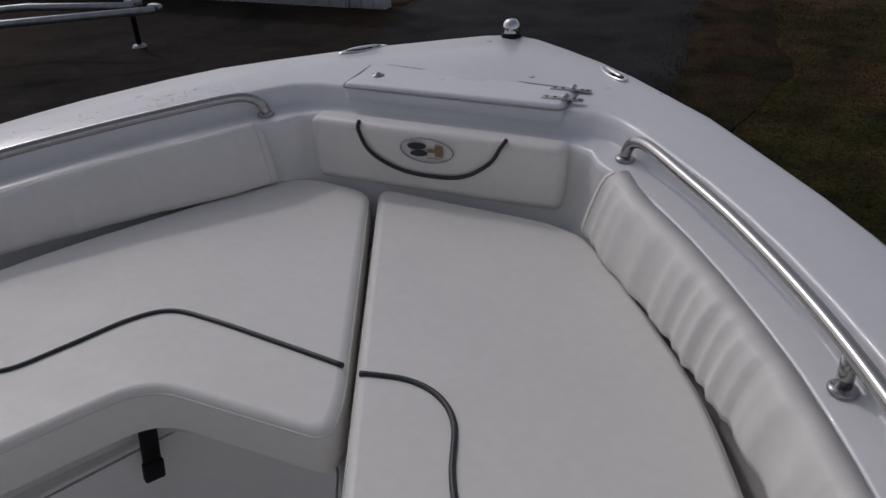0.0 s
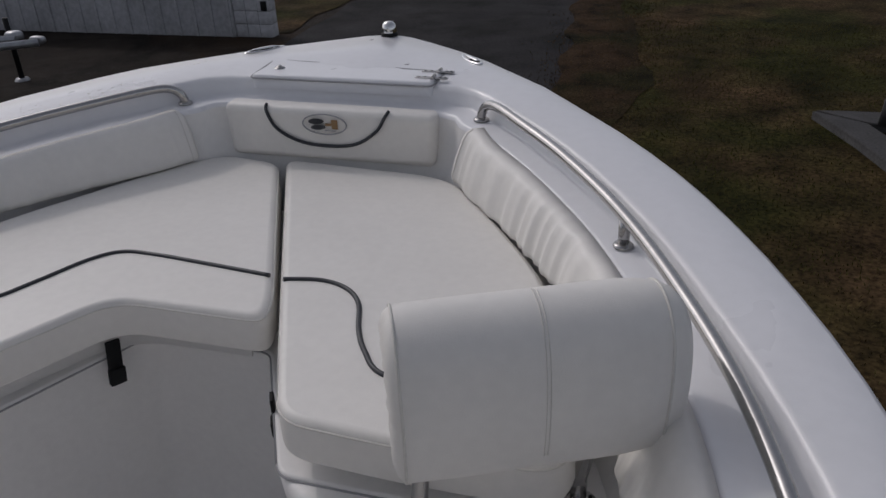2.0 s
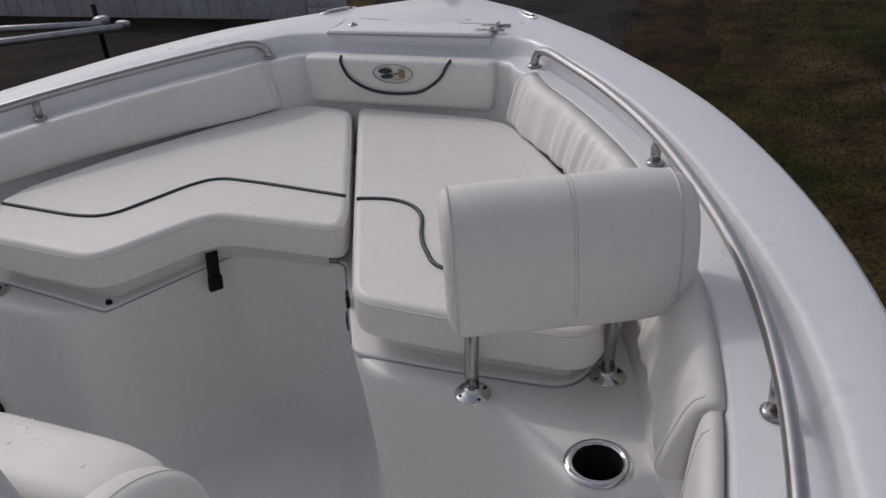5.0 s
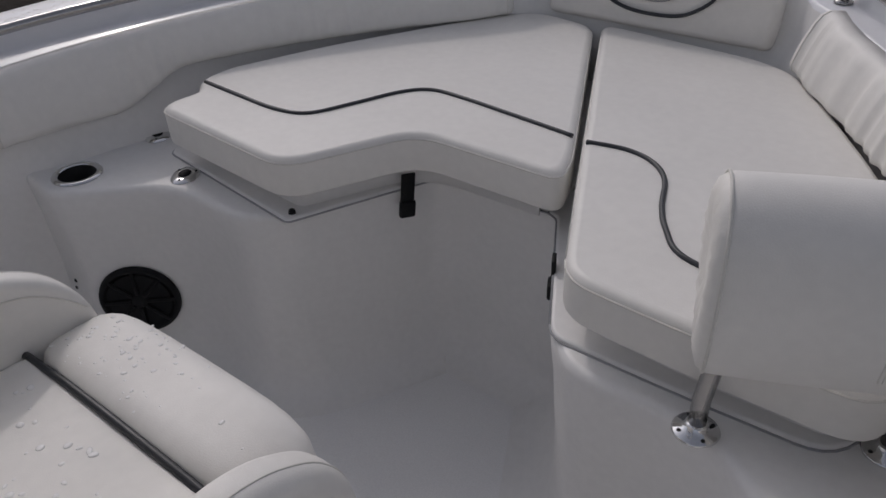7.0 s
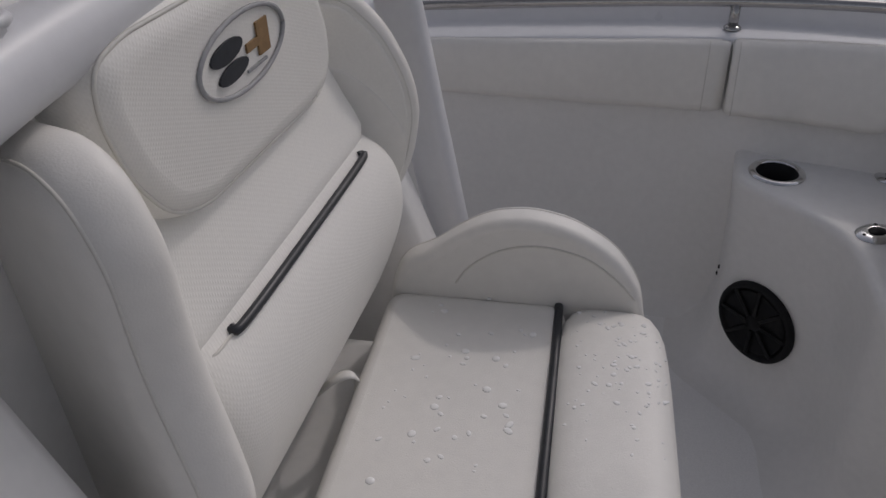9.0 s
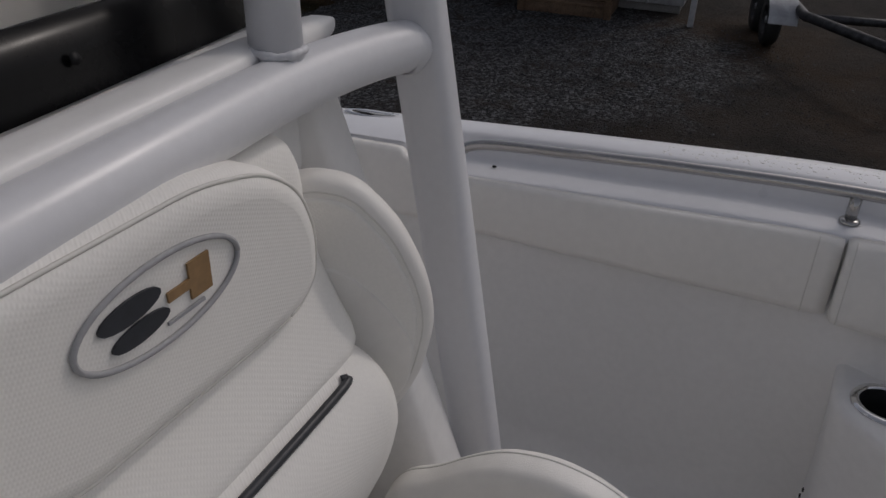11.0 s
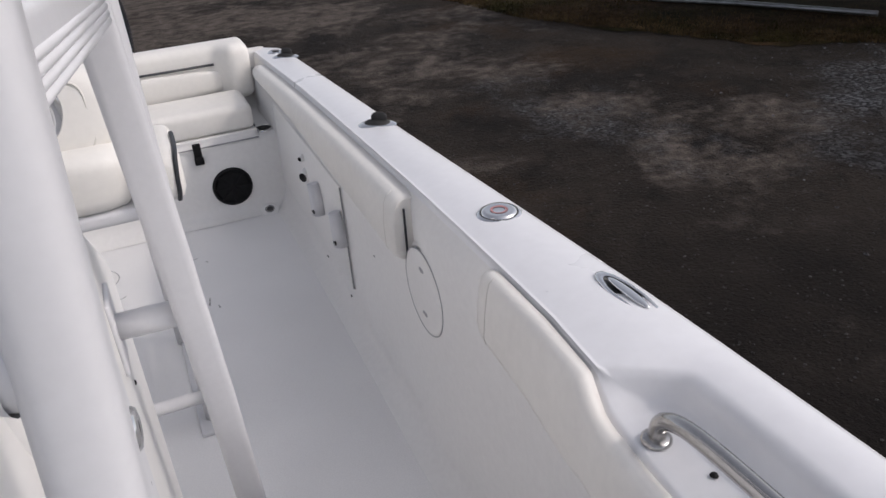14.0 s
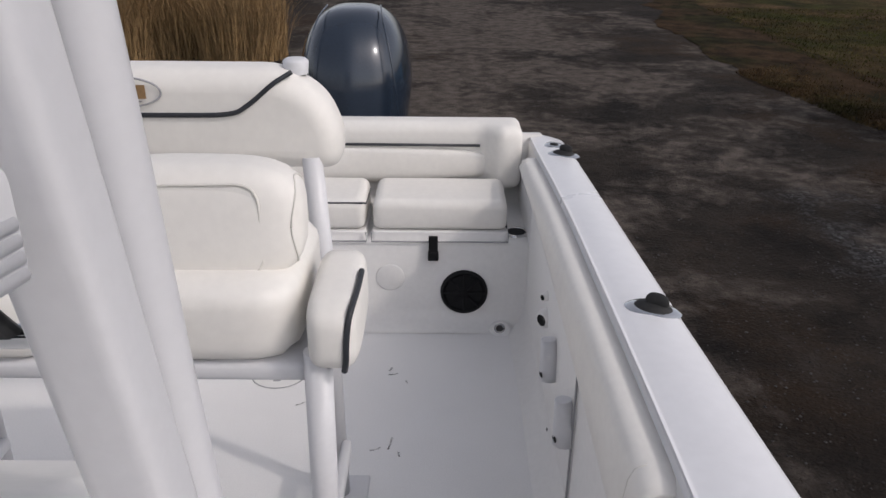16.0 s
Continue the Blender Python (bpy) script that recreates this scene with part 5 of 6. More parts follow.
for s in (-1, 1):
    fr = YZX if s > 0 else Matrix.Diagonal((-1, 1, 1, 1)) @ YZX
    fr = Matrix.Translation((0.018, 0.010, -0.035) if s > 0 else (0, 0, 0)) @ fr
    w = part("seat_wing", pad(Outline(WING, [0.02, 0.025, 0.03, 0.03, 0.03, 0.04, 0.05, 0.05, 0.05, 0.05, 0.03], 4), 0.232, 0.292, 0.026, 0.014, frame_=fr), VINYL, seat)
    part("seam", tube_bm(curve([fr @ Vector((y, z, 0.2315)) for y, z in ((0.385, 1.895), (0.405, 1.925), (0.446, 1.956), (0.501, 1.969), (0.563, 1.957), (0.610, 1.925), (0.642, 1.890))], 6), 0.0016, n=6), STITCH, w)
    top_line = [fr @ Vector((q.x, q.y, 0.270)) for q in Outline(WING, [0.02, 0.025, 0.03, 0.03, 0.03, 0.04, 0.05, 0.05, 0.05, 0.05, 0.03], 4).at(0.001)]
    part("seam", tube_bm(top_line, 0.0016, n=5), STITCH, w)

back = seat
SKEW = Matrix(((1, 0, 0, 0), (-0.08, 1, 0, 0), (0, 0, 1, 0), (0, 0, 0, 1)))   # the seat back is set slightly askew


def cross_pad(profile, half, mid):
    """Stuffed shape drawn across the boat from a side profile of (y, z), with rolled ends."""
    prof = curve([(y, z, 0) for y, z in profile], 4, True)
    out = []
    for f, k in ((-1.0, 0.70), (-0.985, 0.84), (-0.95, 0.93), (-0.88, 0.985), (-0.78, 1.0), (-0.5, 1.0), (-0.25, 1.0), (0.0, 1.0), (0.25, 1.0), (0.5, 1.0), (0.78, 1.0), (0.88, 0.985), (0.95, 0.93), (0.985, 0.84), (1.0, 0.70)):
        out.append([SKEW @ Vector((f * half, mid[0] + (q.x - mid[0]) * k, mid[1] + (q.y - mid[1]) * k)) for q in prof])
    bm_ = bmesh.new()
    rings(bm_, out, True, True, True)
    return bm_


part("back_pad", cross_pad([(0.12, 2.10), (0.205, 2.105), (0.250, 2.125), (0.234, 2.165), (0.207, 2.225), (0.192, 2.29), (0.184, 2.345), (0.165, 2.368), (0.12, 2.365), (0.10, 2.24)], 0.247, (0.15, 2.24)), MESH, back)
lumbar = part("lumbar", cross_pad([(0.13, 1.88), (0.215, 1.868), (0.250, 1.888), (0.278, 1.950), (0.296, 2.010), (0.299, 2.050), (0.288, 2.092), (0.262, 2.122), (0.225, 2.135), (0.13, 2.13), (0.115, 2.0)], 0.252, (0.19, 2.005)), MESH, back, "bulging lumbar pad")
part("piping", tube_bm(curve([SKEW @ Vector(q) for q in ((-0.178, 0.258, 2.124), (-0.168, 0.266, 2.123), (0.0, 0.2665, 2.122), (0.155, 0.266, 2.123), (0.167, 0.258, 2.124))], 6), 0.0052, n=8), PIPING, back, "black piping")
part("seam", tube_bm([SKEW @ Vector(q) for q in ((0.165, 0.263, 2.123), (0.20, 0.261, 2.122), (0.225, 0.25, 2.12))], 0.0018, n=5), STITCH, back)
HEAD = [(-0.13, 2.205), (0.11, 2.211), (0.165, 2.232), (0.205, 2.288), (0.222, 2.348), (0.215, 2.392), (0.17, 2.404), (-0.05, 2.402), (-0.13, 2.382), (-0.182, 2.343), (-0.205, 2.285), (-0.202, 2.235), (-0.172, 2.210)]
head = part("head_pad", pad(Outline(HEAD, 0.035, 5), 0.165, 0.232, 0.026, 0.0, frame_=SKEW @ XZY), MESH, back)
edge = [SKEW @ Vector((q.x, 0.2245, q.y)) for q in Outline(HEAD, 0.035, 5).at(0.007)]
part("seam", tube_bm(edge + edge[:1], 0.0020, n=6), STITCH, head)
BWING_P = [(0.12, 1.97), (0.12, 2.280), (0.172, 2.302), (0.209, 2.316), (0.259, 2.307), (0.306, 2.256), (0.337, 2.187), (0.347, 2.130), (0.332, 2.052), (0.297, 1.992), (0.24, 1.96)]
BWING_S = [(0.08, 1.97), (0.08, 2.33), (0.15, 2.360), (0.235, 2.368), (0.272, 2.348), (0.297, 2.300), (0.300, 2.21), (0.322, 2.12), (0.332, 2.06), (0.310, 2.0), (0.24, 1.96)]
IN_P = [(0.19, 1.99), (0.195, 2.215), (0.240, 2.210), (0.288, 2.165), (0.322, 2.108), (0.318, 2.055), (0.275, 1.985)]
IN_S = [(0.18, 1.99), (0.185, 2.245), (0.235, 2.235), (0.262, 2.19), (0.285, 2.12), (0.300, 2.06), (0.275, 1.985)]
for s, wing_, in_ in ((-1, BWING_P, IN_P), (1, BWING_S, IN_S)):
    fr = YZX if s > 0 else Matrix.Diagonal((-1, 1, 1, 1)) @ YZX
    fr = Matrix.Translation((s * 0.238, 0.20, 0)) @ Matrix.Rotation(-s * radians(25), 4, 'Z') @ Matrix.Translation((-s * 0.238, -0.20, 0)) @ fr
    o = Outline(wing_, [0.02, 0.03, 0.03, 0.04, 0.04, 0.05, 0.05, 0.05, 0.06, 0.05, 0.03], 5)
    w = part("back_wing", pad(o, 0.240, 0.298, 0.034, 0.018, 6, frame_=fr), VINYL, back)
    part("mesh_face", pad(o.inner(0.020), 0.2365, 0.25, 0.004, 0.004, frame_=fr), MESH, w, "woven inner face")
    part("wing_panel", pad(Outline(in_, 0.04, 5), 0.2345, 0.245, 0.005, 0.004, frame_=fr), VINYL, w, "smooth vinyl wing panel")
    for d_, x_ in ((0.014, 0.2415), (0.010, 0.288)):
        line_ = [fr @ Vector((q.x, q.y, x_)) for q in o.at(d_)]
        part("seam", tube_bm(line_ + line_[:1], 0.0016, n=5), STITCH, w)
emblem(back, SKEW @ Matrix.Translation((0.012, 0.2325, 2.330)) @ Matrix.Rotation(radians(90), 4, 'X') @ Matrix.Diagonal((-1, 1, -1, 1)), 0.168, 0.070)
part("pull_loop", tube_bm(curve([(-0.030, 0.235, 1.85), (-0.033, 0.258, 1.872), (-0.041, 0.276, 1.876), (-0.047, 0.283, 1.858), (-0.045, 0.28, 1.82)], 6), 0.0025, n=6, rx=0.011), VINYL, back)

# ---- T-top: legs, bars and roof ----
top = thing("t_top_frame", (0, 0, SOLE_Z), "white powder-coated aluminium T-top pipe frame round the console", "T-top")
for s in (-1, 1):
    axis_ = curve([(s * 0.553, 0.06, 3.3), (s * 0.5245, 0.184, 2.6), (s * 0.507, 0.276, 2.1), (s * 0.492, 0.366, 1.6), (s * 0.485, 0.41, SOLE_Z)], 4)
    flat_ = Outline([(-0.0275, -0.037), (0.0275, -0.037), (0.0275, 0.037), (-0.0275, 0.037)], 0.0265, 6).at(0)
    bm = bmesh.new()
    rings(bm, [[p + Vector((q.x, q.y, 0)) for q in flat_] for p in axis_], True, True, True)
    part("front_leg", bm, POWDER, top)
    leg = [Vector((s * 0.532, -0.31, 3.3)), Vector((s * 0.564, -0.395, 2.6)), Vector((s * 0.603, -0.494, 1.8)), Vector((s * 0.620, -0.545, SOLE_Z))]
    sq = Outline([(-0.026, -0.028), (0.026, -0.028), (0.026, 0.028), (-0.026, 0.028)], 0.012, 3).at(0)
    bm = bmesh.new()
    rings(bm, [[p + Vector((q.x, q.y, 0)) for q in sq] for p in leg], True, True, True)
    part("rear_leg", bm, POWDER, top)
    part("brace_pipe", tube_bm(curve([(s * 0.562, -0.39, 3.3), (s * 0.580, -0.459, 2.6), (s * 0.583, -0.475, 2.44), (s * 0.585, -0.489, 2.30), (s * 0.587, -0.498, 2.215), (s * 0.589, -0.502, 2.15), (s * 0.592, -0.495, 2.09), (s * 0.594, -0.474, 2.045)], 5), 0.0235, n=20), POWDER, top)
    slant = Matrix(((1, -s * 0.087, 0, s * 0.543), (0, 1, 0, 0), (0, 0.10, 1, 0.027), (0, 0, 0, 1)))
    bar = part("side_bar", pad(Outline([(-0.018, 2.476), (0.018, 2.476), (0.018, 2.54), (-0.018, 2.54)], 0.012, 4), -0.345, 0.185, 0.003, 0.003, frame_=slant @ XZY), POWDER, top)
    for k in range(4):
        part("rib", tube_bm([slant @ Vector((s * 0.0165, -0.34, 2.484 + 0.0085 * k)), slant @ Vector((s * 0.0165, 0.18, 2.484 + 0.0085 * k))], 0.0042, n=8), POWDER, bar)
    part("upright", tube_bm([(s * 0.262, 0.173, 2.407), (s * 0.319, 0.132, 2.6), (s * 0.50, 0.03, 3.3)], 0.027, n=18), POWDER, top)
    bead = bmesh.new()
    wm_ = facing((s * 0.2675, 0.1685, 2.431), (s * 0.27, -0.2, 0.9))
    ring_ = []
    for k in range(72):
        a_, r_ = 2 * math.pi * k / 72, 0.0042 + 0.0004 * math.sin(k * 1.75) + 0.0006 * math.sin(k * 0.6)
        ring_.append([wm_ @ Vector(((0.0275 + r_ * math.cos(q)) * math.cos(a_), (0.0275 + r_ * math.cos(q)) * math.sin(a_), r_ * math.sin(q) + 0.0045 * math.cos(2 * a_))) for q in [2 * math.pi * j / 8 for j in range(8)]])
    rings(bead, ring_ + ring_[:1], True)
    part("weld", bead, POWDER, top, "beaded weld seam")
    part("weld", turned([(0.0312, 0.012), (0.0325, 0.005), (0.034, 0.0)], facing((s * 0.490, 0.213, 2.389), (-s * 1, -0.22, 0.05)), 20), POWDER, top)
    part("foot_bracket", tube_bm([(s * 0.475, -0.49, 1.99), (s * 0.594, -0.472, 1.998)], 0.022, n=12), POWDER, top)
    part("foot_plate", block(s * 0.478 - 0.004, s * 0.478 + 0.004, -0.535, -0.45, 1.92, 2.05, 0.003), POWDER, top)
part("cross_bar", tube_bm(curve([(-0.515, 0.222, 2.388), (-0.43, 0.198, 2.395), (-0.266, 0.180, 2.402), (0, 0.180, 2.405), (0.266, 0.180, 2.402), (0.43, 0.198, 2.395), (0.515, 0.222, 2.388)], 6), 0.0315, n=20), POWDER, top)
for a_, b_ in (((-0.57, 0.06), (0.57, 0.06)), ((-0.57, -0.40), (0.57, -0.40)), ((-0.57, -0.40), (-0.57, 0.06)), ((0.57, -0.40), (0.57, 0.06))):
    part("top_pipe", tube_bm([(*a_, 3.3), (*b_, 3.3)], 0.027, n=14), POWDER, top)


# ---- cockpit: leaning post, stern seats, motor ----
CX = -0.17
lp = thing("leaning_post", (CX, -1.3, SOLE_Z), "white leaning post with vinyl seats and tall piped backrest", "leaning post")
for x in (-0.40, 0.40):
    part("front_post", tube_bm([(CX + x - 0.012, -1.085, SOLE_Z), (CX + x - 0.015, -1.115, 1.95)], 0.024, n=16), POWDER, lp)
    part("rear_post", tube_bm([(CX + x + 0.02, -1.50, SOLE_Z), (CX + x + 0.03, -1.52, 1.9), (CX + x + 0.045, -1.53, 2.15)], 0.021, n=16), POWDER, lp)
    part("base_plate", block(CX + x - 0.045, CX + x + 0.03, -1.56, -1.02, SOLE_Z, SOLE_Z + 0.012, 0.004), POWDER, lp)
    part("gusset", block(CX + x - 0.012, CX + x + 0.012, -1.50, -1.06, 1.44, 1.47, 0.008), POWDER, lp)
    part("hinge", block(CX + x - 0.03, CX + x - 0.005, -1.33, -1.28, SOLE_Z + 0.012, SOLE_Z + 0.03, 0.004), STEEL, lp)
part("foot_bar", tube_bm([(CX - 0.40, -1.06, 1.40), (CX + 0.40, -1.06, 1.40)], 0.017, n=14), POWDER, lp)
part("seat_frame", block(CX - 0.40, CX + 0.40, -1.48, -1.12, 1.885, 1.92, 0.01), POWDER, lp)
for x in (-0.195, 0.195):
    part("seat_cushion", puffy((CX + x, -1.29, 1.99), (0.375, 0.36, 0.15), 6, n=9), VINYL, lp)
    fbk = part("flip_backrest", puffy((CX + x - 0.005, -1.25, 2.132), (0.375, 0.125, 0.20), 3.6, n=12, shape=lambda u: Vector((u.x, u.y - 0.25 * u.z, u.z))), VINYL, lp)
    for s in (-1, 1):   # seam of the rolled end
        ring = []
        for q in [2 * math.pi * k / 32 for k in range(33)]:
            v = Vector((s, 0.80 * math.cos(q), 0.80 * math.sin(q)))
            v /= sum(abs(e) ** 3.6 for e in v) ** (1 / 3.6)
            ring.append((CX + x - 0.005 + v.x * 0.1878, -1.25 + (v.y - 0.25 * v.z) * 0.0628, 2.132 + v.z * 0.1003))
        part("end_seam", tube_bm(ring, 0.0018, n=6), STITCH, fbk, "stitched end seam")
    pan = Outline([(-0.125, -0.075), (0.10, -0.075), (0.105, 0.07), (-0.12, 0.075)], 0.035, 5)
    pm = Matrix.Translation((CX + x, -1.198, 2.130)) @ Matrix.Rotation(radians(7), 4, 'X') @ XZY
    part("mesh_panel", pad(pan, -0.004, 0.004, 0.003, 0.0, frame_=pm), MESH, fbk, "grey woven panel")
    rim = [pm @ Vector((p.x, p.y, 0.004)) for p in pan.at(-0.003)]
    part("panel_seam", tube_bm(rim + rim[:1], 0.0025, n=6), STITCH, fbk)
for s in (-1, 1):
    arm = part("arm_bolster", puffy((CX + s * 0.442, -1.20, 1.985), (0.088, 0.25, 0.125), 4.5, n=9, shape=lambda u: Vector((u.x, u.y, u.z - 0.12 * (u.y < 0) * u.y))), VINYL, lp)
    part("arm_piping", tube_bm(curve([(CX + s * 0.462, -1.084, 1.932), (CX + s * 0.466, -1.076, 1.955), (CX + s * 0.468, -1.076, 1.99), (CX + s * 0.472, -1.082, 2.025), (CX + s * 0.476, -1.10, 2.040), (CX + s * 0.480, -1.16, 2.044), (CX + s * 0.481, -1.22, 2.046)], 8), 0.0055, n=8), PIPING, arm, "black piping")
TALL = [(-0.41, 2.12), (0.41, 2.12), (0.42, 2.19), (0.385, 2.275), (0.30, 2.325), (-0.30, 2.325), (-0.385, 2.275), (-0.42, 2.19)]
tall = part("tall_backrest", pad(Outline([(x + CX, z) for x, z in TALL], [0.05, 0.05, 0.06, 0.08, 0.1, 0.1, 0.08, 0.06], 6), -1.625, -1.515, 0.045, 0.03, 6, frame_=XZY), VINYL, lp)
part("piping", tube_bm(curve([(CX - 0.325, -1.535, 2.318), (CX - 0.29, -1.518, 2.298), (CX - 0.24, -1.513, 2.258), (CX - 0.20, -1.513, 2.24), (CX - 0.1, -1.513, 2.237), (CX + 0.1, -1.513, 2.237), (CX + 0.2, -1.513, 2.24), (CX + 0.24, -1.513, 2.258), (CX + 0.29, -1.518, 2.298), (CX + 0.325, -1.535, 2.318)], 6), 0.005, n=8), PIPING, tall, "black piping")
emblem(tall, Matrix.Translation((CX, -1.512, 2.282)) @ Matrix.Rotation(radians(90), 4, 'X') @ Matrix.Diagonal((-1, 1, -1, 1)), 0.15, 0.058)
part("holder_cap", turned([(0, 0.03), (0.02, 0.03), (0.026, 0.024), (0.024, 0.0)], Matrix.Translation((CX - 0.325, -1.585, 2.305)), 18), POWDER, lp)

for x0, x1 in ((-1.005, -0.562), (-0.545, -0.10), (-0.083, 0.36), (0.377, 0.82)):
    pd = thing("stern_cushion", ((x0 + x1) / 2, -2.48, AFT_Z), "white vinyl stern jump seat cushion with black piping", "cushion", "stern cushions")
    part("lid", pad(Outline([(x0, AFT_Y - 0.012), (x1, AFT_Y - 0.012), (x1, -2.62), (x0, -2.62)], 0.015, 3), AFT_Z - 0.005, AFT_Z + 0.028, 0.006, 0.0), GEL_IN, pd)
    part("gap", tube_bm([(x0, AFT_Y - 0.003, AFT_Z + 0.028), (x0, AFT_Y - 0.003, AFT_Z - 0.004), (x1, AFT_Y - 0.003, AFT_Z - 0.004), (x1, AFT_Y - 0.003, AFT_Z + 0.028)], 0.003, n=6), GREY, pd)
    part("pad", pad(Outline([(x0 + 0.004, AFT_Y - 0.018), (x1 - 0.004, AFT_Y - 0.018), (x1 - 0.004, -2.60), (x0 + 0.004, -2.60)], 0.03, 5), AFT_Z + 0.03, AFT_Z + 0.13, 0.03, 0.018), VINYL, pd)
    pz = 0.012 if x0 < -1 else 0.12
    part("piping", tube_bm(curve([(x0 + 0.006, -2.58, AFT_Z + 0.09), (x0 + 0.004, -2.42, AFT_Z + 0.5 * pz + 0.04), (x0 + 0.010, AFT_Y - 0.028, AFT_Z + pz), (x0 + 0.05, AFT_Y - 0.026, AFT_Z + pz), (x1 - 0.05, AFT_Y - 0.026, AFT_Z + pz)], 6), 0.003, n=6), PIPING, pd, "black piping")

tb = thing("transom_bolster", (0, -2.7, 1.7), "white vinyl transom backrest with black piping, wrapped round the corner", "bolster")
part("pad", pad(Outline([(-1.065, -2.755), (1.065, -2.755), (1.065, -2.60), (0.985, -2.58), (0.93, -2.645), (-0.93, -2.645), (-0.985, -2.58), (-1.065, -2.60)], [0.02, 0.02, 0.03, 0.03, 0.03, 0.03, 0.03, 0.03], 5), 1.688, 1.912, 0.04, 0.03, 6), VINYL, tb)
part("lower_roll", puffy((0, -2.648, 1.765), (1.92, 0.05, 0.12), 5, n=12), VINYL, tb)
part("piping", tube_bm([(-0.92, -2.634, 1.835), (-0.6, -2.634, 1.836), (0.6, -2.634, 1.836), (0.92, -2.634, 1.835)], 0.005, n=8), PIPING, tb, "black piping")

drain = thing("sole_drain", (-0.989, -2.288, SOLE_Z), "white round sole drain with a dark bore", "drain")
part("flange", turned([(0.011, 0.004), (0.015, 0.008), (0.030, 0.006), (0.036, 0.0)], facing((-0.985, -2.282, SOLE_Z + 0.008), (0.1, 0.45, 0.9))), GEL_IN, drain)
part("ring", turned([(0.0125, 0.0078), (0.015, 0.0095), (0.019, 0.0085)], facing((-0.985, -2.282, SOLE_Z + 0.008), (0.1, 0.45, 0.9))), STEEL, drain, "steel ring")
part("bore", turned([(0, 0.0065), (0.0128, 0.0078)], facing((-0.985, -2.282, SOLE_Z + 0.008), (0.1, 0.45, 0.9))), DARK, drain)


def access_plate(at, normal, r, label, plain=False):
    c = thing("access_plate", at, label, "access plate", "access plates")
    m = facing(at, normal)
    part("disc", turned([(0, 0.003), (r * 0.93, 0.003), (r, 0.0015), (r * 1.005, 0)], m, 40), GEL_IN, c)
    if plain:
        return c
    part("edge", tube_bm([m @ Vector((r * math.cos(t_), r * math.sin(t_), 0.001)) for t_ in [2 * math.pi * k / 40 for k in range(41)]], 0.0018, n=5), GREY, c)
    for k in (0, 1):
        part("finger_hole", turned([(0, 0.0035), (0.009, 0.0035), (0.010, 0.003)], m @ Matrix.Translation((0.0, (k - 0.5) * r * 1.1, 0)) @ Matrix.Diagonal((1.3, 0.6, 1, 1)), 16), GREY, c)
    return c


access_plate((-0.62, AFT_Y - 0.003, 1.472), (0, 1, 0.02), 0.047, "white round access plate in the transom bulkhead", True)
access_plate((-1.0632, -0.69, 1.765), (1, 0.02, 0), 0.10, "white round access plate in the side liner")
access_plate((-0.30, -2.03, SOLE_Z), (0, 0, 1), 0.085, "white round deck plate in the sole")

locker = thing("rod_locker", (-1.07, -1.8, 1.55), "white recessed side locker tray with rod tubes and hose fittings", "locker")
LX = -1.076
part("tray", block(LX - 0.004, LX + 0.008, -2.28, -1.365, 1.40, 1.745, 0.004), GEL_IN, locker)
part("tray_edge", tube_bm([(LX + 0.008, -1.365, 1.745), (LX + 0.008, -1.365, 1.405)], 0.0025, n=6), GREY, locker)
for y, z in ((-1.64, 1.595), (-1.385, 1.60)):
    hld = part("rod_tube", tube_bm([(LX + 0.02, y, z - 0.045), (LX + 0.022, y, z), (LX + 0.028, y - 0.008, z + 0.06)], [0.026, 0.024, 0.018], n=14), POWDER, locker)
    part("tube_hole", turned([(0, 0.001), (0.009, 0.0)], facing((LX + 0.043, y + 0.01, z - 0.03), (1, 0.4, 0)), 12), BLACK, hld)
for y, z, r in ((-1.83, 1.675, 0.012), (-1.825, 1.61, 0.026)):
    fm = facing((LX + 0.012, y, z), (1, 0.75, 0))
    fit_ = part("hose_fitting", turned([(r * 0.6, 0.014), (r * 0.85, 0.014), (r * 1.1, -0.01)], fm, 20), GEL_IN, locker)
    part("bore", turned([(0, 0.010), (r * 0.62, 0.0145)], fm, 16), BLACK, fit_)
for y, z in ((-1.72, 1.545), (-1.67, 1.37), (-1.09, 1.655), (-1.40, 1.36)):
    part("screw", turned([(0, 0.003), (0.004, 0.002), (0.005, 0)], facing((LX + 0.010 if y < -1.3 else -1.072, y, z), (1, 0, 0)), 8), BLACK, locker)

motor = thing("outboard_motor", (-0.42, -3.35, 0.5), "glossy dark navy outboard motor on the transom", "outboard motor")


def cowl_shape(u):
    k = 1 - 0.20 * max(0, u.z) ** 2 - 0.12 * max(0, -u.z)
    ridge = 0.05 * math.exp(-(u.x / 0.25) ** 2) * max(0, u.y)
    return Vector((u.x * k * (1 - 0.15 * max(0, u.y) ** 2), u.y * (1 - 0.22 * max(0, u.z) ** 2) + ridge, u.z))


part("cowl", puffy((-0.42, -3.42, 1.87), (0.47, 0.68, 0.66), 3.2, n=14, shape=cowl_shape), NAVY, motor)
for s in (-1, 1):
    part("cowl_line", tube_bm(curve([(-0.42 + s * 0.20, -3.13, 1.70), (-0.42 + s * 0.185, -3.10, 1.90), (-0.42 + s * 0.16, -3.13, 2.06), (-0.42 + s * 0.13, -3.22, 2.165), (-0.42 + s * 0.11, -3.4, 2.20)], 6), 0.0035, n=8), NAVY, motor)
part("midsection", puffy((-0.42, -3.40, 1.2), (0.20, 0.40, 0.9), 5), NAVY, motor)
part("bracket", block(-0.54, -0.30, -3.25, -2.79, 0.95, 1.6, 0.03), NAVY, motor)
part("lower_unit", puffy((-0.42, -3.45, 0.75), (0.12, 0.5, 0.5), 3), NAVY, motor)


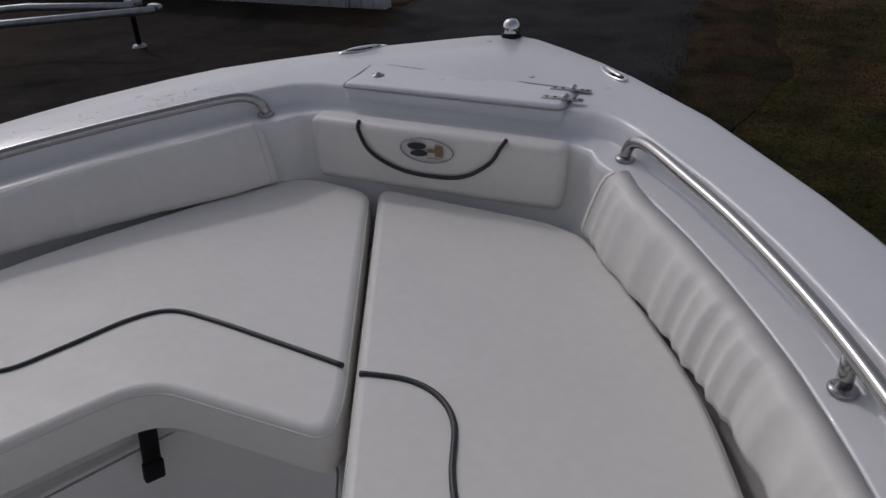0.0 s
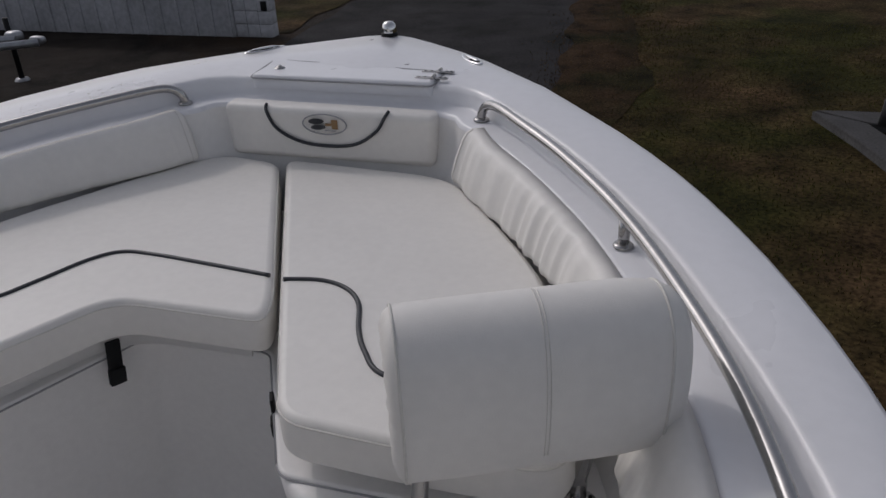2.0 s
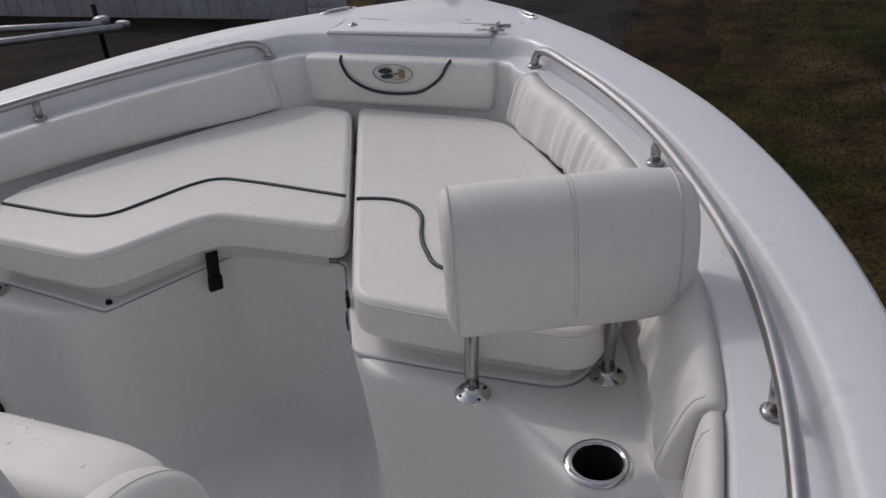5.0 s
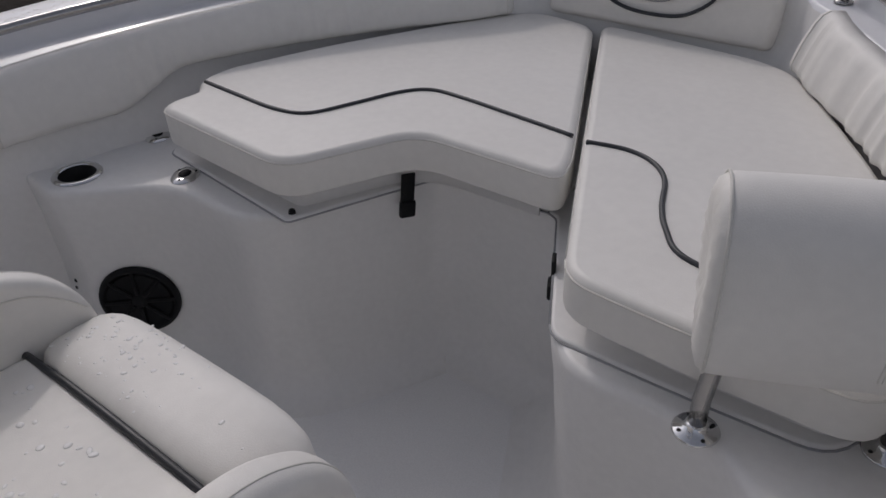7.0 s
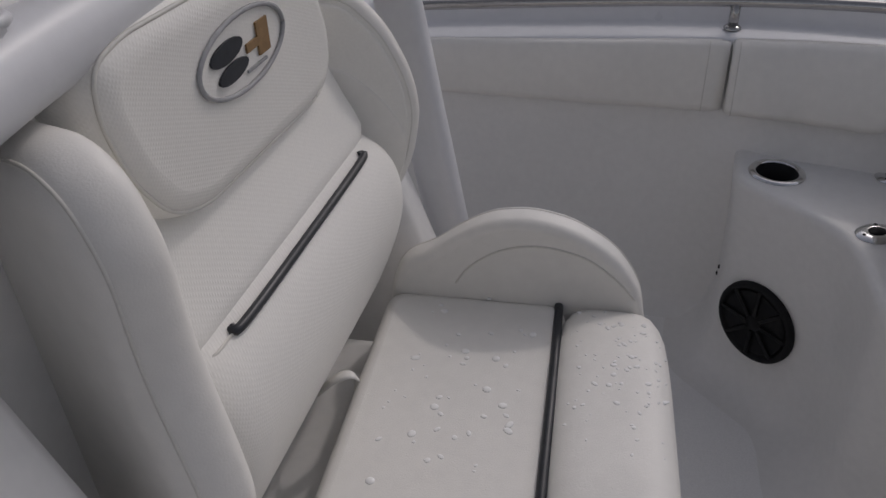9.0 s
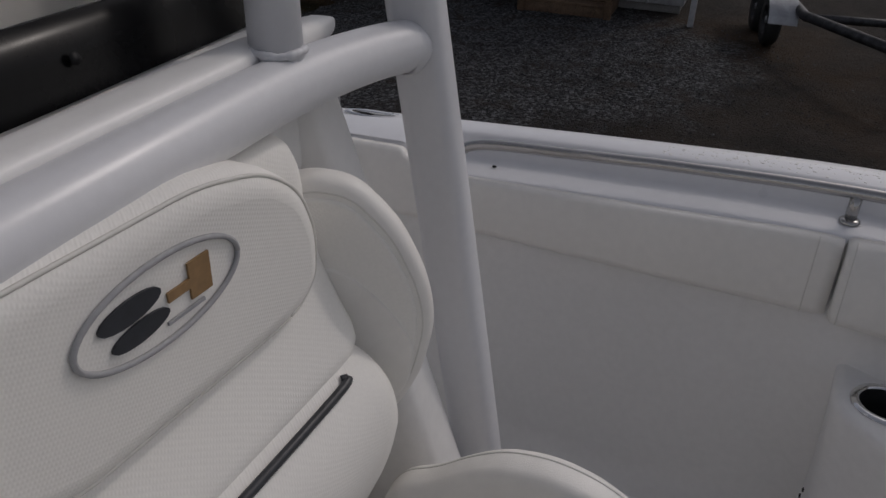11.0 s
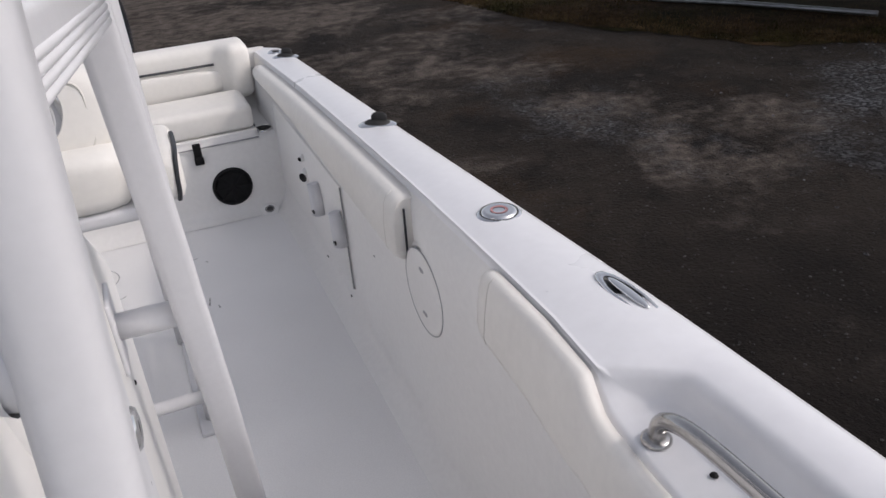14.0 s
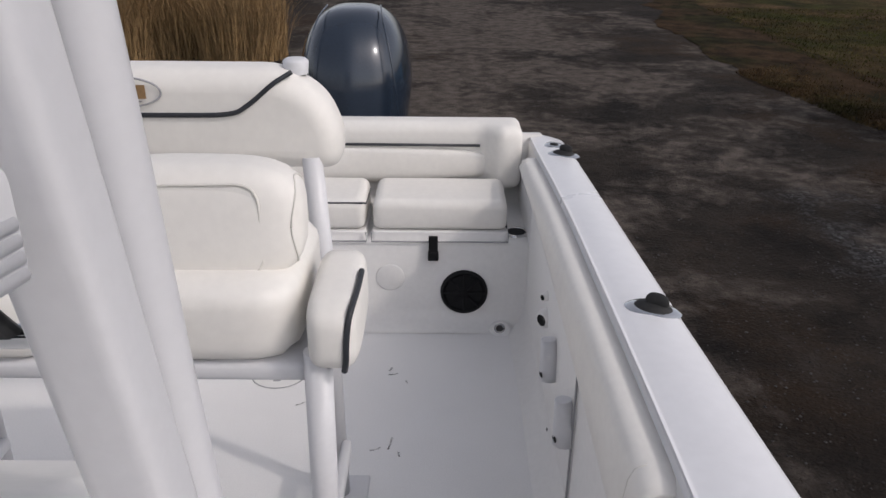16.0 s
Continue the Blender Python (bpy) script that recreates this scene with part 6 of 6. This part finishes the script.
# ---- traces: water drops, scuffs and small screws ----
WATER = bpy.data.materials.new("water")
WATER.use_nodes = True
wb = WATER.node_tree.nodes["Principled BSDF"]
wb.inputs["Base Color"].default_value = (0.88, 0.87, 0.85, 1)
wb.inputs["Roughness"].default_value = 0.03
wb.inputs["IOR"].default_value = 1.33
wb.inputs["Transmission Weight"].default_value = 0.0


def drops(name, places, label):
    """Flattened beads of water; places: (x, y, z, radius)."""
    rnd = random.Random(31)
    verts, faces = [], []
    n = 8
    for x, y, z, r in places:
        k = len(verts)
        ex, tw = rnd.uniform(0.75, 1.35), rnd.uniform(0, 3.14)
        for rr_, h in ((1.0, -0.05), (0.85, 0.12), (0.5, 0.21)):
            for i in range(n):
                a_ = 2 * math.pi * i / n
                u, v = r * rr_ * math.cos(a_) * ex, r * rr_ * math.sin(a_) / ex
                verts.append((x + u * math.cos(tw) - v * math.sin(tw), y + u * math.sin(tw) + v * math.cos(tw), z + h * r))
        verts.append((x, y, z + 0.235 * r))
        for lv in (0, 1):
            for i in range(n):
                j = (i + 1) % n
                faces.append((k + lv * n + i, k + lv * n + j, k + (lv + 1) * n + j, k + (lv + 1) * n + i))
        for i in range(n):
            faces.append((k + 2 * n + i, k + 2 * n + (i + 1) % n, k + 3 * n))
        faces.append(tuple(k + i for i in reversed(range(n))))
    me = bpy.data.meshes.new(name)
    me.from_pydata(verts, [], faces)
    for f in me.polygons:
        f.use_smooth = True
    me.materials.append(WATER)
    ob = tagged(new(name, me), label, "water", kind="stuff")
    ob.visible_shadow = False
    return ob


rnd = random.Random(12)
spots = []
while len(spots) < 95:   # front roll
    x, y = rnd.gauss(-0.09, 0.09), rnd.uniform(0.552, 0.680)
    if abs(x) < 0.215:
        q = 1 - abs(x / 0.2425) ** 4.5 - abs((y - 0.611) / 0.0785) ** 4.5
        if q > 0.05:
            spots.append((x, y, 1.812 + 0.080 * q ** (1 / 4.5), rnd.choice((0.0014, 0.0018, 0.0022, 0.003, 0.004))))
for i in range(55):       # seat pad
    spots.append((rnd.gauss(-0.02, 0.09), rnd.uniform(0.33, 0.52), 1.872, rnd.choice((0.002, 0.0025, 0.004, 0.006))))
drops("water_drops", spots, "beads of rain water on the white seat")
wet = []
for i in range(900):
    y = rnd.uniform(0.5, 2.3)
    r_, b_ = recess(y) + 0.02, beam(y) - 0.02
    if b_ > r_:
        f_ = rnd.random()
        wet.append((-(r_ + (b_ - r_) * f_), y, gz(y) + 0.004 * (1 - abs(2 * f_ - 1)), rnd.choice((0.0018, 0.0025, 0.0035))))
drops("water_drops", wet, "rain beads on the port gunwale")

SCUFF = material("grey_scuff", (0.70, 0.69, 0.675), 0.6, var=0.3, scale=60)
for x, y, ln, a_ in ((-0.66, -2.03, 0.03, 0.3), (-0.64, -2.06, 0.02, 1.1), (-0.685, -1.99, 0.015, 2.0), (-0.66, -1.72, 0.05, 1.4), (-0.68, -1.66, 0.02, 1.7), (-0.63, -1.68, 0.03, 0.5), (-0.40, -1.88, 0.03, 0.6)):
    c_, s_ = math.cos(a_), math.sin(a_)
    part("scuff", tube_bm([(x, y, SOLE_Z + 0.0008), (x + ln * 0.4 * c_, y + ln * 0.4 * s_ + 0.004, SOLE_Z + 0.0008), (x + ln * c_, y + ln * s_, SOLE_Z + 0.0008)], 0.0003, n=6, rx=0.0025), SCUFF, boat, "grey scuff on the sole")
for at, nrm in (((-0.899, 0.892, 1.50), (0, -1, 0)), ((-0.908, 0.892, 1.475), (0, -1, 0)), ((-1.098, 0.165, gz(0.165) - 0.049), (0, 0, 1)), ((-0.952, 0.903, 1.80), (1, 0, 0))):
    part("screw", turned([(0, 0.003), (0.004, 0.0025), (0.0055, 0)], facing(at, nrm), 8), BLACK, boat)
